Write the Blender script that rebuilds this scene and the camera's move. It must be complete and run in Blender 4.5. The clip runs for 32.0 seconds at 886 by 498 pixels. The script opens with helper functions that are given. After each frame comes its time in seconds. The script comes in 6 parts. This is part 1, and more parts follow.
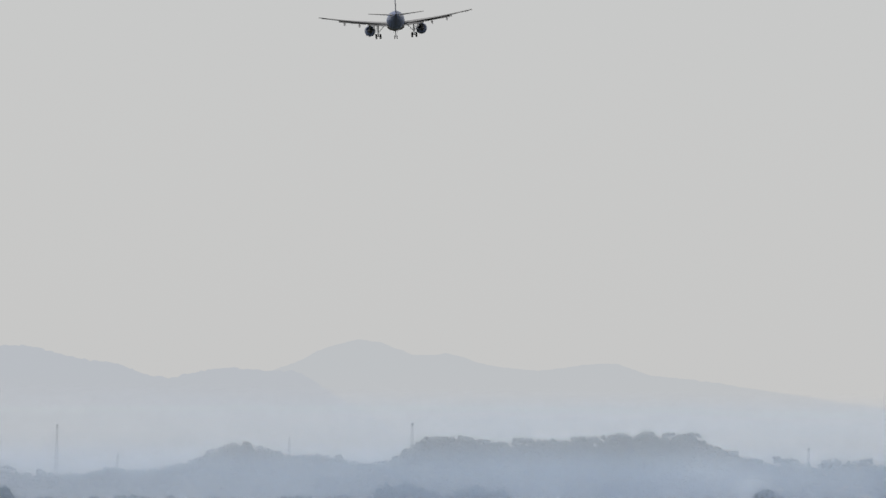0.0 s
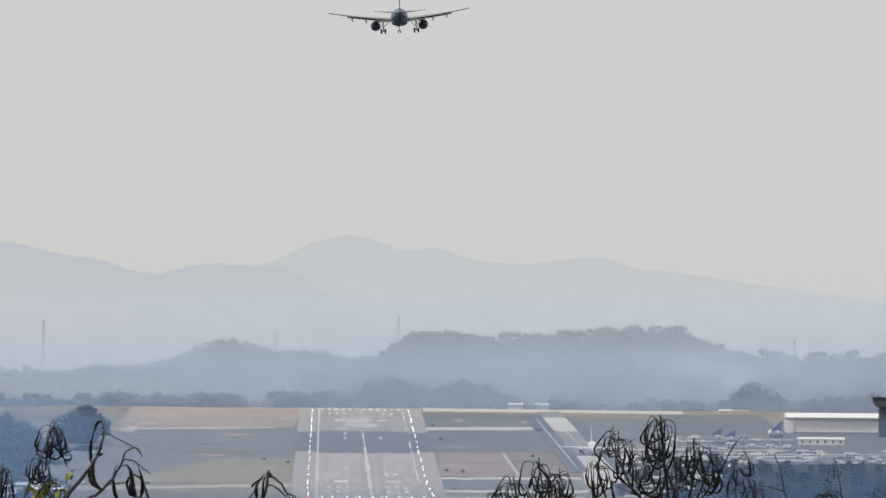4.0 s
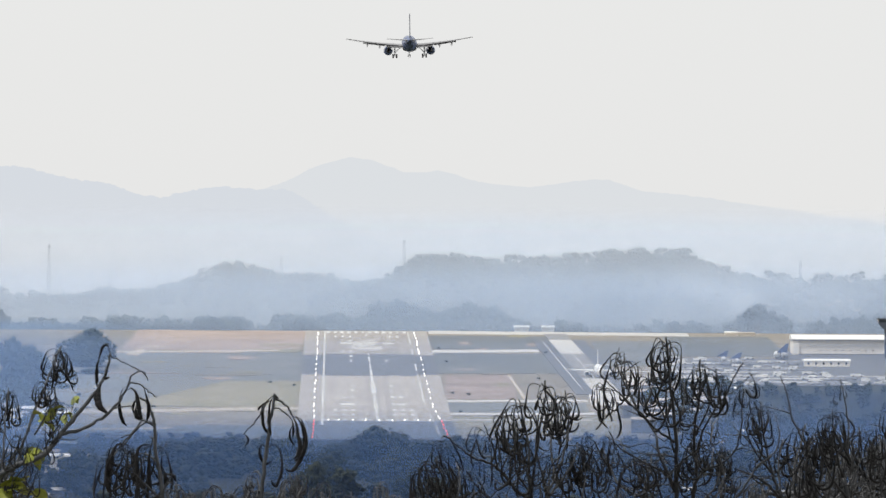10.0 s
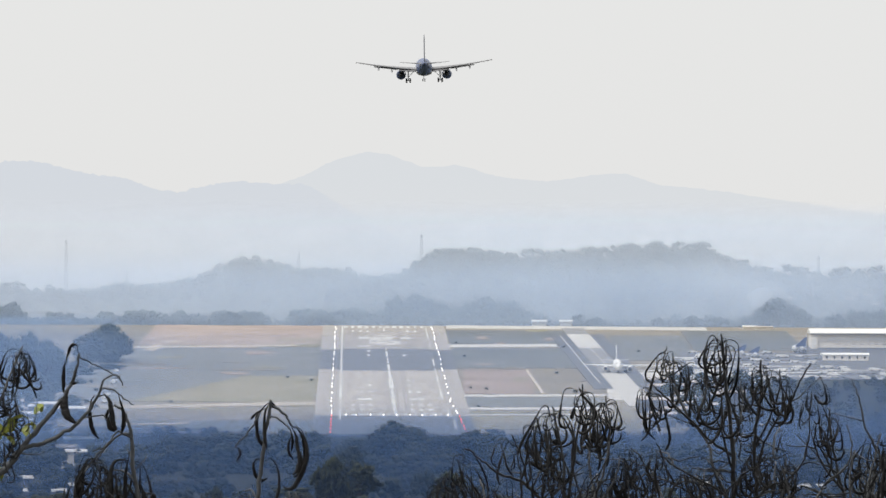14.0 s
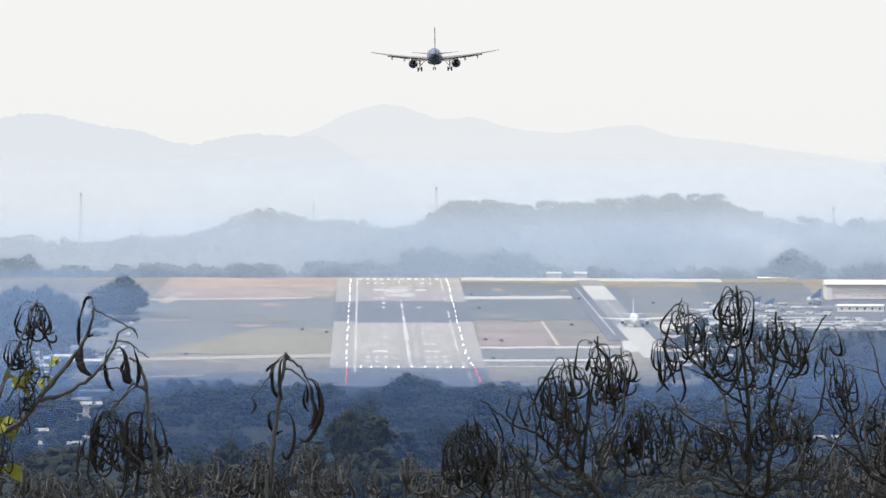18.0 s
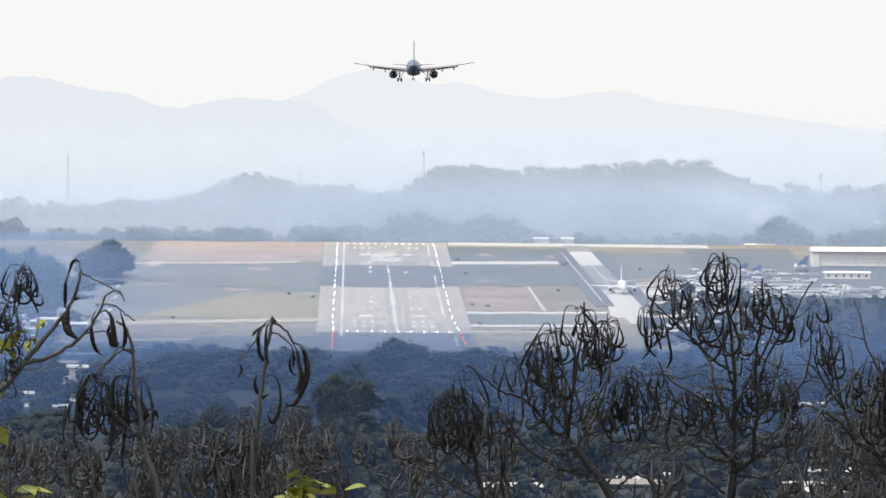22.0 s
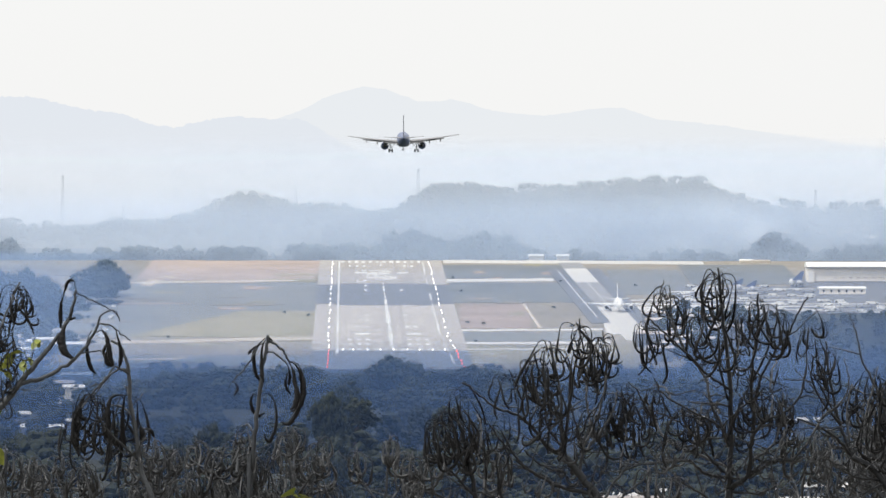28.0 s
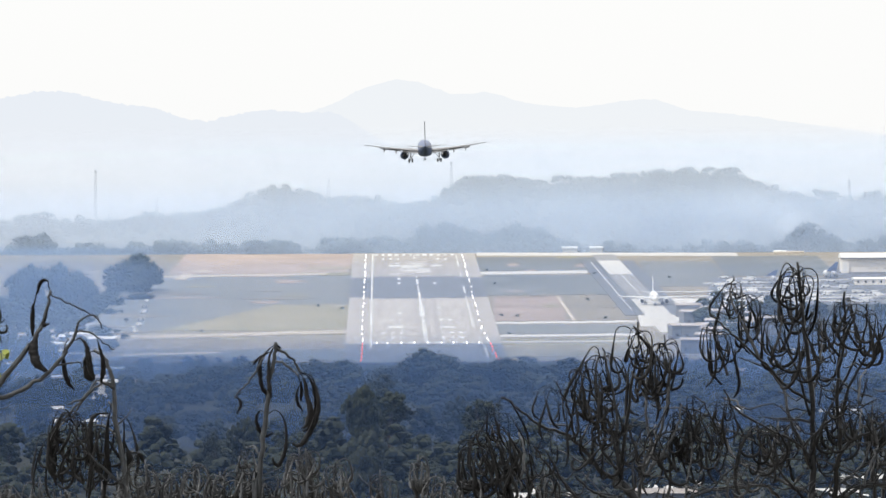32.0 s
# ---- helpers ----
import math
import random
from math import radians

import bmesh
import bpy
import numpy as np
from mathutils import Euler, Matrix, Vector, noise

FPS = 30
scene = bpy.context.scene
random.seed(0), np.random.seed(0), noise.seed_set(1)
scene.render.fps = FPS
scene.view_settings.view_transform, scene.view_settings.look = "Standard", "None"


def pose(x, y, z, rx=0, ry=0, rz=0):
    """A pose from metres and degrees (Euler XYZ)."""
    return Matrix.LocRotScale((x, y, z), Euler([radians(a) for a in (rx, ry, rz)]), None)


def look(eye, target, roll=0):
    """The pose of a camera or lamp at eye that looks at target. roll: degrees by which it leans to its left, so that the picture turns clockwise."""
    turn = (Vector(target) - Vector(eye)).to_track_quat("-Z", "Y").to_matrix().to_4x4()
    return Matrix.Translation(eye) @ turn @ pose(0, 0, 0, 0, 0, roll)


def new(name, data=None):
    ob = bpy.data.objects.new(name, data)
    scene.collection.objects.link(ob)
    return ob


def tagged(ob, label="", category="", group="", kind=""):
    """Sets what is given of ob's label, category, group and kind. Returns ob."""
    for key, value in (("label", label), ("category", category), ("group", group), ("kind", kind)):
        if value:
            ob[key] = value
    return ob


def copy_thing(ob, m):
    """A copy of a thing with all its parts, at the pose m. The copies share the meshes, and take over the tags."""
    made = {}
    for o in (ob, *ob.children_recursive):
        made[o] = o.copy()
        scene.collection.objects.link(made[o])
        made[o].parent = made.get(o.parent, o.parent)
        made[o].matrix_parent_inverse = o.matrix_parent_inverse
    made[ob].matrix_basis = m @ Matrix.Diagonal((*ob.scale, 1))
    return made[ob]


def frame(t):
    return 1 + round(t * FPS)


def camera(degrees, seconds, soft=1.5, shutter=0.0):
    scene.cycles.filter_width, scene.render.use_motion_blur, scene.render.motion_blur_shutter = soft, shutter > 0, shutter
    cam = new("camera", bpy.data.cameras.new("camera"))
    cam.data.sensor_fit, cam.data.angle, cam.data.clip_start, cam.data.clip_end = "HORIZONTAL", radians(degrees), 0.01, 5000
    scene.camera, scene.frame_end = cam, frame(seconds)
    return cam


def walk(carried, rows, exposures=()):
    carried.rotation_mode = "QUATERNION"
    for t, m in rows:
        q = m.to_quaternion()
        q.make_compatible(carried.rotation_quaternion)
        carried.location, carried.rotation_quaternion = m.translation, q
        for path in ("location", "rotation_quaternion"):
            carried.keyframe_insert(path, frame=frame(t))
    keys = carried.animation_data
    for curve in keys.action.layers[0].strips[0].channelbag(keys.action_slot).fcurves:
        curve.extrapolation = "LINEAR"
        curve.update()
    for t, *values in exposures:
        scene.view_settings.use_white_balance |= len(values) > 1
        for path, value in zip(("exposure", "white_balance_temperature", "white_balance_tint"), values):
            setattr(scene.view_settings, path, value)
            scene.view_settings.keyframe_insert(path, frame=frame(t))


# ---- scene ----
cam = camera(6.9024, 32.0)
# seconds; eye x, y, z; aim in milliradians to the right and up; roll
walk(cam, [(t, look((x, y, z), (x + right, y + 1000, z + up), roll)) for t, x, y, z, right, up, roll in (
    (0.0, 0.01, -6.87, 70.03, 0.481, 29.812, 0.79),
    (0.5, 0.01, -6.87, 70.03, 1.194, 30.099, 1.10),
    (1.0, 0.01, -6.87, 70.03, 1.216, 29.078, 0.93),
    (1.5, 0.01, -6.87, 70.03, 0.711, 26.861, 0.95),
    (2.0, 0.01, -6.87, 70.03, 0.858, 22.367, 0.80),
    (2.5, 0.01, -6.87, 70.03, 3.603, 18.475, 0.51),
    (4.5, 0.01, -6.87, 70.03, 2.371, 14.988, 0.48),
    (5.0, 0.01, -6.87, 70.03, -0.122, 14.351, 0.53),
    (5.5, 0.01, -6.87, 70.03, -3.064, 15.273, 0.13),
    (6.0, 0.01, -6.87, 70.03, 1.322, 9.810, 0.23),
    (6.5, 0.01, -6.87, 70.03, 5.040, 5.041, 0.22),
    (7.0, 0.01, -6.87, 70.03, 6.309, 2.031, 0.18),
    (7.5, 0.01, -6.87, 70.03, 5.112, 1.873, 0.24),
    (8.0, 0.01, -6.87, 70.03, 4.691, 2.372, 0.36),
    (8.5, 0.01, -6.87, 70.03, 4.952, 2.190, 0.31),
    (9.0, 0.01, -6.87, 70.03, 4.250, 3.030, 0.55),
    (9.5, 0.01, -6.87, 70.03, 2.816, 3.543, 0.40),
    (10.0, 0.01, -6.87, 70.03, 1.911, 4.929, 0.32),
    (10.5, 0.01, -6.87, 70.03, 0.615, 5.503, 0.06),
    (11.0, 0.01, -6.87, 70.03, 0.657, 4.494, 0.08),
    (11.5, 0.01, -6.87, 70.03, -0.900, 1.315, -0.09),
    (12.0, 0.00, -0.04, 70.00, -1.356, 2.923, -0.13),
    (12.5, 0.00, -0.04, 70.00, -0.308, 6.211, -0.43),
    (13.0, 0.00, -0.04, 70.00, 1.585, 9.189, -0.41),
    (13.5, 0.00, -0.04, 70.00, 1.519, 7.911, -0.14),
    (14.0, 0.00, -0.04, 70.00, -0.463, 4.174, 0.22),
    (14.5, 0.00, -0.04, 70.00, -0.702, 4.403, 0.28),
    (15.0, 0.00, -0.04, 70.00, -1.133, 4.422, 0.21),
    (15.5, 0.00, -0.04, 70.00, 0.682, 1.888, 0.13),
    (17.5, 0.00, -0.04, 70.00, 0.198, -1.701, 0.04),
    (18.0, 0.00, -0.04, 70.00, -2.466, -2.368, 0.12),
    (18.5, 0.00, -0.04, 70.00, -4.572, -2.232, -0.15),
    (19.0, 0.00, -0.04, 70.00, -3.763, -2.846, 0.06),
    (19.5, 0.00, -0.04, 70.00, -0.850, -1.760, 0.21),
    (20.0, 0.00, -0.04, 70.00, 0.151, -1.089, 0.17),
    (20.5, 0.00, -0.04, 70.00, 0.295, -5.041, 0.23),
    (21.0, 0.00, -0.04, 70.00, -0.306, -7.870, 0.35),
    (21.5, 0.00, -0.04, 70.00, -0.646, -8.011, 0.62),
    (22.0, 0.00, -0.04, 70.00, -0.660, -7.130, 0.42),
    (22.5, 0.00, -0.04, 70.00, -0.496, -6.985, 0.26),
    (23.0, 0.00, -0.04, 70.00, -0.747, -7.110, 0.26),
    (23.5, 0.00, -0.04, 70.00, -1.353, -7.140, 0.21),
    (24.0, 0.00, -0.04, 70.00, -1.438, -7.143, 0.21),
    (24.5, 0.00, -0.04, 70.00, 0.201, -5.084, 0.12),
    (25.0, 0.00, -0.04, 70.00, 2.428, -3.651, 0.09),
    (25.5, 0.00, -0.04, 70.00, 1.615, -4.097, 0.11),
    (27.5, 0.00, -0.04, 70.00, 0.622, -5.338, -0.00),
    (28.0, 0.00, -0.04, 70.00, -0.004, -4.725, 0.07),
    (28.5, 0.00, -0.04, 70.00, -2.216, -4.892, -0.02),
    (29.0, 0.00, -0.04, 70.00, -2.660, -5.515, 0.01),
    (29.5, 0.00, -0.04, 70.00, -2.736, -5.684, -0.04),
    (30.0, -0.01, 4.28, 69.98, -1.663, -6.786, -0.32),
    (30.5, -0.01, 6.14, 69.97, -2.908, -7.681, -0.28),
    (31.0, -0.01, 6.14, 69.97, -3.957, -7.385, -0.19),
    (31.5, -0.01, 6.14, 69.97, -4.032, -6.606, -0.03),
    (32.0, -0.01, 6.14, 69.97, -4.559, -5.710, -0.22),
)], exposures=(
    (0.0, -0.68), (2.0, -0.72), (4.5, -0.56), (6.0, -0.56), (7.0, -0.21), (9.0, -0.19), (11.0, -0.19), (12.5, -0.17),
    (13.2, -0.25), (15.0, -0.15), (18.0, -0.02), (20.0, 0.0), (23.0, 0.05), (25.0, 0.02), (28.0, 0.0), (30.0, 0.06), (32.0, 0.09)))

# ---- world and sun: a bright milky sky, the sun high behind thin haze ----
SUN_TO = Vector((-0.42, -0.30, 0.86)).normalized()
world = bpy.data.worlds.new("sky")
scene.world = world
world.use_nodes = True
wn = world.node_tree
sky = wn.nodes.new("ShaderNodeTexSky")
sky.sky_type, sky.sun_disc = "NISHITA", False
sky.sun_elevation = math.asin(SUN_TO.z)
sky.sun_rotation = math.atan2(SUN_TO.x, SUN_TO.y)
sky.air_density, sky.dust_density, sky.ozone_density = 1.0, 2.0, 1.0
milky = wn.nodes.new("ShaderNodeMix")
milky.data_type = "RGBA"
milky.inputs["Factor"].default_value = 0.88
milky.inputs["B"].default_value = (10.1, 10.1, 10.05, 1)
wn.links.new(sky.outputs[0], milky.inputs["A"])
wn.links.new(milky.outputs["Result"], wn.nodes["Background"].inputs[0])
wn.nodes["Background"].inputs[1].default_value = 0.10
sun = new("sun", bpy.data.lights.new("sun", "SUN"))
sun.data.energy, sun.data.angle, sun.data.color = 3.0, radians(3), (1.0, 0.97, 0.93)
sun.matrix_world = look(SUN_TO * 900, (0, 0, 0))



# ---- materials ----
def material(name, base, rough=0.8, spread=0.25, scale=1.0, metal=0.0, bump=0.0, spec=0.5, second=None, fine=6.0, stretch=None):
    """Principled surface with two scales of variation, in metres of the object."""
    m = bpy.data.materials.new(name)
    m.use_nodes = True
    nt = m.node_tree
    b = nt.nodes["Principled BSDF"]
    b.inputs["Roughness"].default_value, b.inputs["Metallic"].default_value = rough, metal
    b.inputs["Specular IOR Level"].default_value = spec
    geo = nt.nodes.new("ShaderNodeNewGeometry")
    info = nt.nodes.new("ShaderNodeObjectInfo")
    n1, n2 = nt.nodes.new("ShaderNodeTexNoise"), nt.nodes.new("ShaderNodeTexNoise")
    for n, s in ((n1, scale), (n2, scale * fine)):
        n.inputs["Scale"].default_value, n.inputs["Detail"].default_value = s, 4.0
        if stretch:
            mp = nt.nodes.new("ShaderNodeMapping")
            mp.inputs["Scale"].default_value = stretch
            nt.links.new(geo.outputs["Position"], mp.inputs["Vector"])
            nt.links.new(mp.outputs[0], n.inputs["Vector"])
        else:
            nt.links.new(geo.outputs["Position"], n.inputs["Vector"])
    add = nt.nodes.new("ShaderNodeMath")
    add.operation = "ADD"
    nt.links.new(n1.outputs[0], add.inputs[0])
    nt.links.new(n2.outputs[0], add.inputs[1])
    add2 = nt.nodes.new("ShaderNodeMath")
    add2.operation, add2.inputs[1].default_value = "MULTIPLY_ADD", 0.35
    nt.links.new(info.outputs["Random"], add2.inputs[0])
    nt.links.new(add.outputs[0], add2.inputs[2])
    ramp = nt.nodes.new("ShaderNodeMapRange")
    ramp.inputs["From Min"].default_value, ramp.inputs["From Max"].default_value = 0.75, 1.6
    nt.links.new(add2.outputs[0], ramp.inputs["Value"])
    mix = nt.nodes.new("ShaderNodeMix")
    mix.data_type = "RGBA"
    dark = [c * (1 - spread) for c in base]
    light = second or [min(1, c * (1 + spread)) for c in base]
    mix.inputs["A"].default_value, mix.inputs["B"].default_value = (*dark, 1), (*light, 1)
    nt.links.new(ramp.outputs[0], mix.inputs["Factor"])
    nt.links.new(mix.outputs["Result"], b.inputs["Base Color"])
    if bump:
        bn = nt.nodes.new("ShaderNodeBump")
        bn.inputs["Distance"].default_value = bump
        nt.links.new(n2.outputs[0], bn.inputs["Height"])
        nt.links.new(bn.outputs[0], b.inputs["Normal"])
    return m


def glow(name, colour, strength):
    m = bpy.data.materials.new(name)
    m.use_nodes = True
    b = m.node_tree.nodes["Principled BSDF"]
    b.inputs["Base Color"].default_value = (*[c * 0.5 for c in colour], 1)
    b.inputs["Emission Color"].default_value = (*colour, 1)
    b.inputs["Emission Strength"].default_value = strength
    return m


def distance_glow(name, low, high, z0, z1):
    """Far backdrop: glowing range behind everything, haze put into its colour, paler towards its foot."""
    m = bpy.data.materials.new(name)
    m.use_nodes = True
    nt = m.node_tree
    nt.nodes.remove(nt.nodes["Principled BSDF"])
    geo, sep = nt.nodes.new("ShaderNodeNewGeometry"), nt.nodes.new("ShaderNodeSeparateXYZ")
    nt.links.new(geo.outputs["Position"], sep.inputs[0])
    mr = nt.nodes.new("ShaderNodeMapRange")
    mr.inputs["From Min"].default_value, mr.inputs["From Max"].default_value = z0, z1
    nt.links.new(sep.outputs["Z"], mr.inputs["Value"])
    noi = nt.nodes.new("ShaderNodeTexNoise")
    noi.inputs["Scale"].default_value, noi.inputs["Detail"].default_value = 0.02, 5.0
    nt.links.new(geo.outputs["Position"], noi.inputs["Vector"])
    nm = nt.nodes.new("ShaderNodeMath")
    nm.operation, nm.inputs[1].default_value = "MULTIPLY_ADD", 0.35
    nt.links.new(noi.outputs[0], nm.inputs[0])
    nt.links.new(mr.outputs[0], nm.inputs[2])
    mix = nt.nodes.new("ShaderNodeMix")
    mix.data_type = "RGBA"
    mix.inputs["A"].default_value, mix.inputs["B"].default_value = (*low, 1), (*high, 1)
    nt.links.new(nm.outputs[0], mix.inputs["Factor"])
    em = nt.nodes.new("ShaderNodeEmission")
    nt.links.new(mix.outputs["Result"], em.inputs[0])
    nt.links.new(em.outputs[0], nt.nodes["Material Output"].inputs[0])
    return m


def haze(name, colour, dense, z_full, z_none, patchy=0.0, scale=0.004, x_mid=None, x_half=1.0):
    """Half-clear sheet tinted to imitate haze and smoke: dense is the share that it covers, thinning out between two
    heights.
    """
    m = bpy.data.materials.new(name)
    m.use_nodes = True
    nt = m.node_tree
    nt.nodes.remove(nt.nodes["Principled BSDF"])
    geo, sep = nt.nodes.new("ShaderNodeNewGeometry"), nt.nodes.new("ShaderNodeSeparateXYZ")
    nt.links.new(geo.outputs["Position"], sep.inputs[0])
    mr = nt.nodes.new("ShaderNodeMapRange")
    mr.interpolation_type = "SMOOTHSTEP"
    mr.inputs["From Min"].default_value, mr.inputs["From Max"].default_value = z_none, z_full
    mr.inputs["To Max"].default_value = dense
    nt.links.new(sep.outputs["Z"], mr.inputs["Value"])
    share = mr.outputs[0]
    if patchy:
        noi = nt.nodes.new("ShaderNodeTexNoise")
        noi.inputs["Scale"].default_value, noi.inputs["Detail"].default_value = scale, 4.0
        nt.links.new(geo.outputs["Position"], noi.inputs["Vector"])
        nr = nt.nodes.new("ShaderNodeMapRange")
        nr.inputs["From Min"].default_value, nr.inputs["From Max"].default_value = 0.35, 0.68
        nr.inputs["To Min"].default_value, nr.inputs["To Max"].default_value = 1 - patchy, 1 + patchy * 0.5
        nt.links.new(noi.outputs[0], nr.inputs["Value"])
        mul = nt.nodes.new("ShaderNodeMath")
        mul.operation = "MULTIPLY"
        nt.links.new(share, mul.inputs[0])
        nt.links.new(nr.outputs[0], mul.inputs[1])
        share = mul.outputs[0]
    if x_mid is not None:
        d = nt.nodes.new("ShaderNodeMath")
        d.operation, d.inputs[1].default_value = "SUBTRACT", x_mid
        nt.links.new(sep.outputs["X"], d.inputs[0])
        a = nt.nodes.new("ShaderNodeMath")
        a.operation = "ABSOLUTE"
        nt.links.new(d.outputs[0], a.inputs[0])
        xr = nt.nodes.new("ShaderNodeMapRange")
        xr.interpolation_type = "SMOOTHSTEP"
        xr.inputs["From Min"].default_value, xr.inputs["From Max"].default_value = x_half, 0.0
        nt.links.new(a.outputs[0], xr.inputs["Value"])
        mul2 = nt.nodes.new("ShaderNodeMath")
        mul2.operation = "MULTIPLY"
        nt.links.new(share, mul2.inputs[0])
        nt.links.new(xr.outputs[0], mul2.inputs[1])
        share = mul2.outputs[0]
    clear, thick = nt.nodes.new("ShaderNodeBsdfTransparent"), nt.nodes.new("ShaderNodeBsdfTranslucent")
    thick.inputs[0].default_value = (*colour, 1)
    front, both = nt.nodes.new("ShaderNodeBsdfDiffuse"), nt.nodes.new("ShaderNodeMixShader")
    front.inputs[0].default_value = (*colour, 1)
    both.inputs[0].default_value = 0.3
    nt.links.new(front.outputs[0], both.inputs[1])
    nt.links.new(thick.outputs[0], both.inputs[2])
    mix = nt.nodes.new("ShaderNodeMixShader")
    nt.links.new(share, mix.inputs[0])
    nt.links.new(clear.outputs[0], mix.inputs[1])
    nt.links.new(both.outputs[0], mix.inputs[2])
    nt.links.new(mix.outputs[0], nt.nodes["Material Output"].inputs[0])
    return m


M_ground = material("dry grass and scrub", (0.185, 0.172, 0.145), 0.95, 0.25, 0.02, second=(0.305, 0.275, 0.225))
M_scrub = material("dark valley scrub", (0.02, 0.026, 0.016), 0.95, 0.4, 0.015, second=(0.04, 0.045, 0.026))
M_grass = material("green field", (0.20, 0.20, 0.125), 0.95, 0.12, 0.022, second=(0.34, 0.305, 0.225))
M_brown = material("dry brown field", (0.26, 0.21, 0.185), 0.95, 0.12, 0.02, second=(0.42, 0.345, 0.30))
# Dull grass; its bluish dark tone also holds the shade crossing the airfield.
M_dull = material("grey field with painted shade", (0.135, 0.152, 0.16), 0.95, 0.15, 0.02, second=(0.215, 0.22, 0.212))
M_dirt = material("pale dirt road", (0.48, 0.43, 0.36), 0.9, 0.2, 0.1)
M_light_asphalt = material("worn grey asphalt", (0.365, 0.338, 0.308), 0.6, 0.2, 0.06)
M_mid_asphalt = material("mid-grey asphalt", (0.25, 0.25, 0.25), 0.6, 0.14, 0.06)
# Dark paving; across mid-runway it also stands in for a band of shade.
M_shaded_dark_asphalt = material("dark and shaded asphalt", (0.125, 0.135, 0.152), 0.65, 0.2, 0.06)
M_streak = material("tyre-streaked asphalt", (0.34, 0.312, 0.28), 0.6, 0.25, 0.30, second=(0.485, 0.45, 0.405), stretch=(1, 0.012, 1))
# Pale paving; on the runway it paints reflected light.
M_pale_glare = material("pale pavement and glare", (0.56, 0.54, 0.50), 0.5, 0.2, 0.08)
M_concrete = material("pale concrete", (0.52, 0.505, 0.47), 0.5, 0.12, 0.1)
M_paint = material("white runway paint", (0.60, 0.60, 0.58), 0.5, 0.35, 0.15)
M_leaf = material("dark tropical foliage", (0.022, 0.030, 0.017), 0.9, 0.45, 0.25, second=(0.042, 0.052, 0.028))
M_leaf2 = material("dusty green foliage", (0.030, 0.040, 0.023), 0.85, 0.4, 0.2, second=(0.052, 0.063, 0.034))
M_trunk = material("tree bark", (0.12, 0.095, 0.07), 0.9, 0.35, 1.0)
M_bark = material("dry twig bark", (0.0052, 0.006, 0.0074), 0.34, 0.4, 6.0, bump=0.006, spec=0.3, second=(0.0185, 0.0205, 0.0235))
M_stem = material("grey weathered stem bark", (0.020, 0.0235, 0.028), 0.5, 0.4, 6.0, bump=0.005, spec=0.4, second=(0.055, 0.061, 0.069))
# M_pod holds the backlit look in its colour, M_curl the sunlit, weathered one.
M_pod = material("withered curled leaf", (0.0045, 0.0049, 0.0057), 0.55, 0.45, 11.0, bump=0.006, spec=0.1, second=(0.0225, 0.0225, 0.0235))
M_curl = material("weathered sunlit curled leaf", (0.0066, 0.0074, 0.0086), 0.38, 0.45, 11.0, bump=0.006, spec=0.5, second=(0.033, 0.0355, 0.039))
M_fresh = material("fresh yellow-green leaf", (0.12, 0.16, 0.02), 0.5, 0.3, 8.0, second=(0.30, 0.32, 0.04))
M_white = material("white painted metal", (0.78, 0.78, 0.76), 0.35, 0.08, 0.5)
M_navy = material("navy aircraft paint", (0.12, 0.155, 0.265), 0.4, 0.15, 0.4)
M_wing = material("dull grey wing skin", (0.235, 0.235, 0.24), 0.5, 0.3, 0.6)
M_fin = material("grey-blue tail paint", (0.22, 0.23, 0.27), 0.4, 0.2, 0.5)
M_grey = material("grey aircraft paint", (0.42, 0.43, 0.45), 0.4, 0.12, 0.5)
M_dark = material("dark machinery", (0.04, 0.042, 0.047), 0.6, 0.3, 1.5)
M_tyre = material("black rubber", (0.018, 0.018, 0.019), 0.85, 0.3, 3.0)
M_wall = material("cream plaster wall", (0.84, 0.79, 0.71), 0.7, 0.1, 0.15)
M_roof = material("white sheet roof", (0.82, 0.81, 0.78), 0.45, 0.08, 0.15)
M_rust = material("weathered tin roof", (0.42, 0.38, 0.35), 0.55, 0.3, 0.25)
M_block = material("grey concrete block", (0.22, 0.23, 0.25), 0.85, 0.15, 0.2)
M_tower = material("dark blue-grey tower cladding", (0.06, 0.075, 0.10), 0.7, 0.2, 0.2)
M_glass = material("dark window glass", (0.02, 0.03, 0.04), 0.08, 0.2, 0.5)
M_steel = material("galvanised steel", (0.38, 0.39, 0.40), 0.45, 0.2, 0.8, metal=0.6)
M_lamp = glow("white runway lamp", (1.0, 0.97, 0.9), 3.0)
M_lamp_red = glow("red runway lamp", (1.0, 0.09, 0.05), 3.0)
M_tail_light = glow("aircraft beacon", (0.9, 0.86, 0.8), 0.2)


# ---- mesh helpers ----
def mesh_of(name, verts, faces, mat, smooth=False):
    me = bpy.data.meshes.new(name)
    me.from_pydata([tuple(v) for v in verts], [], [tuple(f) for f in faces])
    me.materials.append(mat)
    if smooth:
        me.polygons.foreach_set("use_smooth", [True] * len(me.polygons))
    me.update()
    return me


def part(name, geometry, mat, parent=None, label="", smooth=False):
    """geometry: (verts, faces), a mesh, or a bmesh. One mesh object, under parent where given."""
    if isinstance(geometry, bmesh.types.BMesh):
        me = bpy.data.meshes.new(name)
        geometry.to_mesh(me)
        geometry.free()
        me.materials.append(mat)
        if smooth:
            me.polygons.foreach_set("use_smooth", [True] * len(me.polygons))
    elif isinstance(geometry, bpy.types.Mesh):
        me = geometry
    else:
        me = mesh_of(name, geometry[0], geometry[1], mat, smooth)
    ob = new(name, me)
    if parent is not None:
        ob.parent = parent
    if label:
        tagged(ob, label)
    return ob


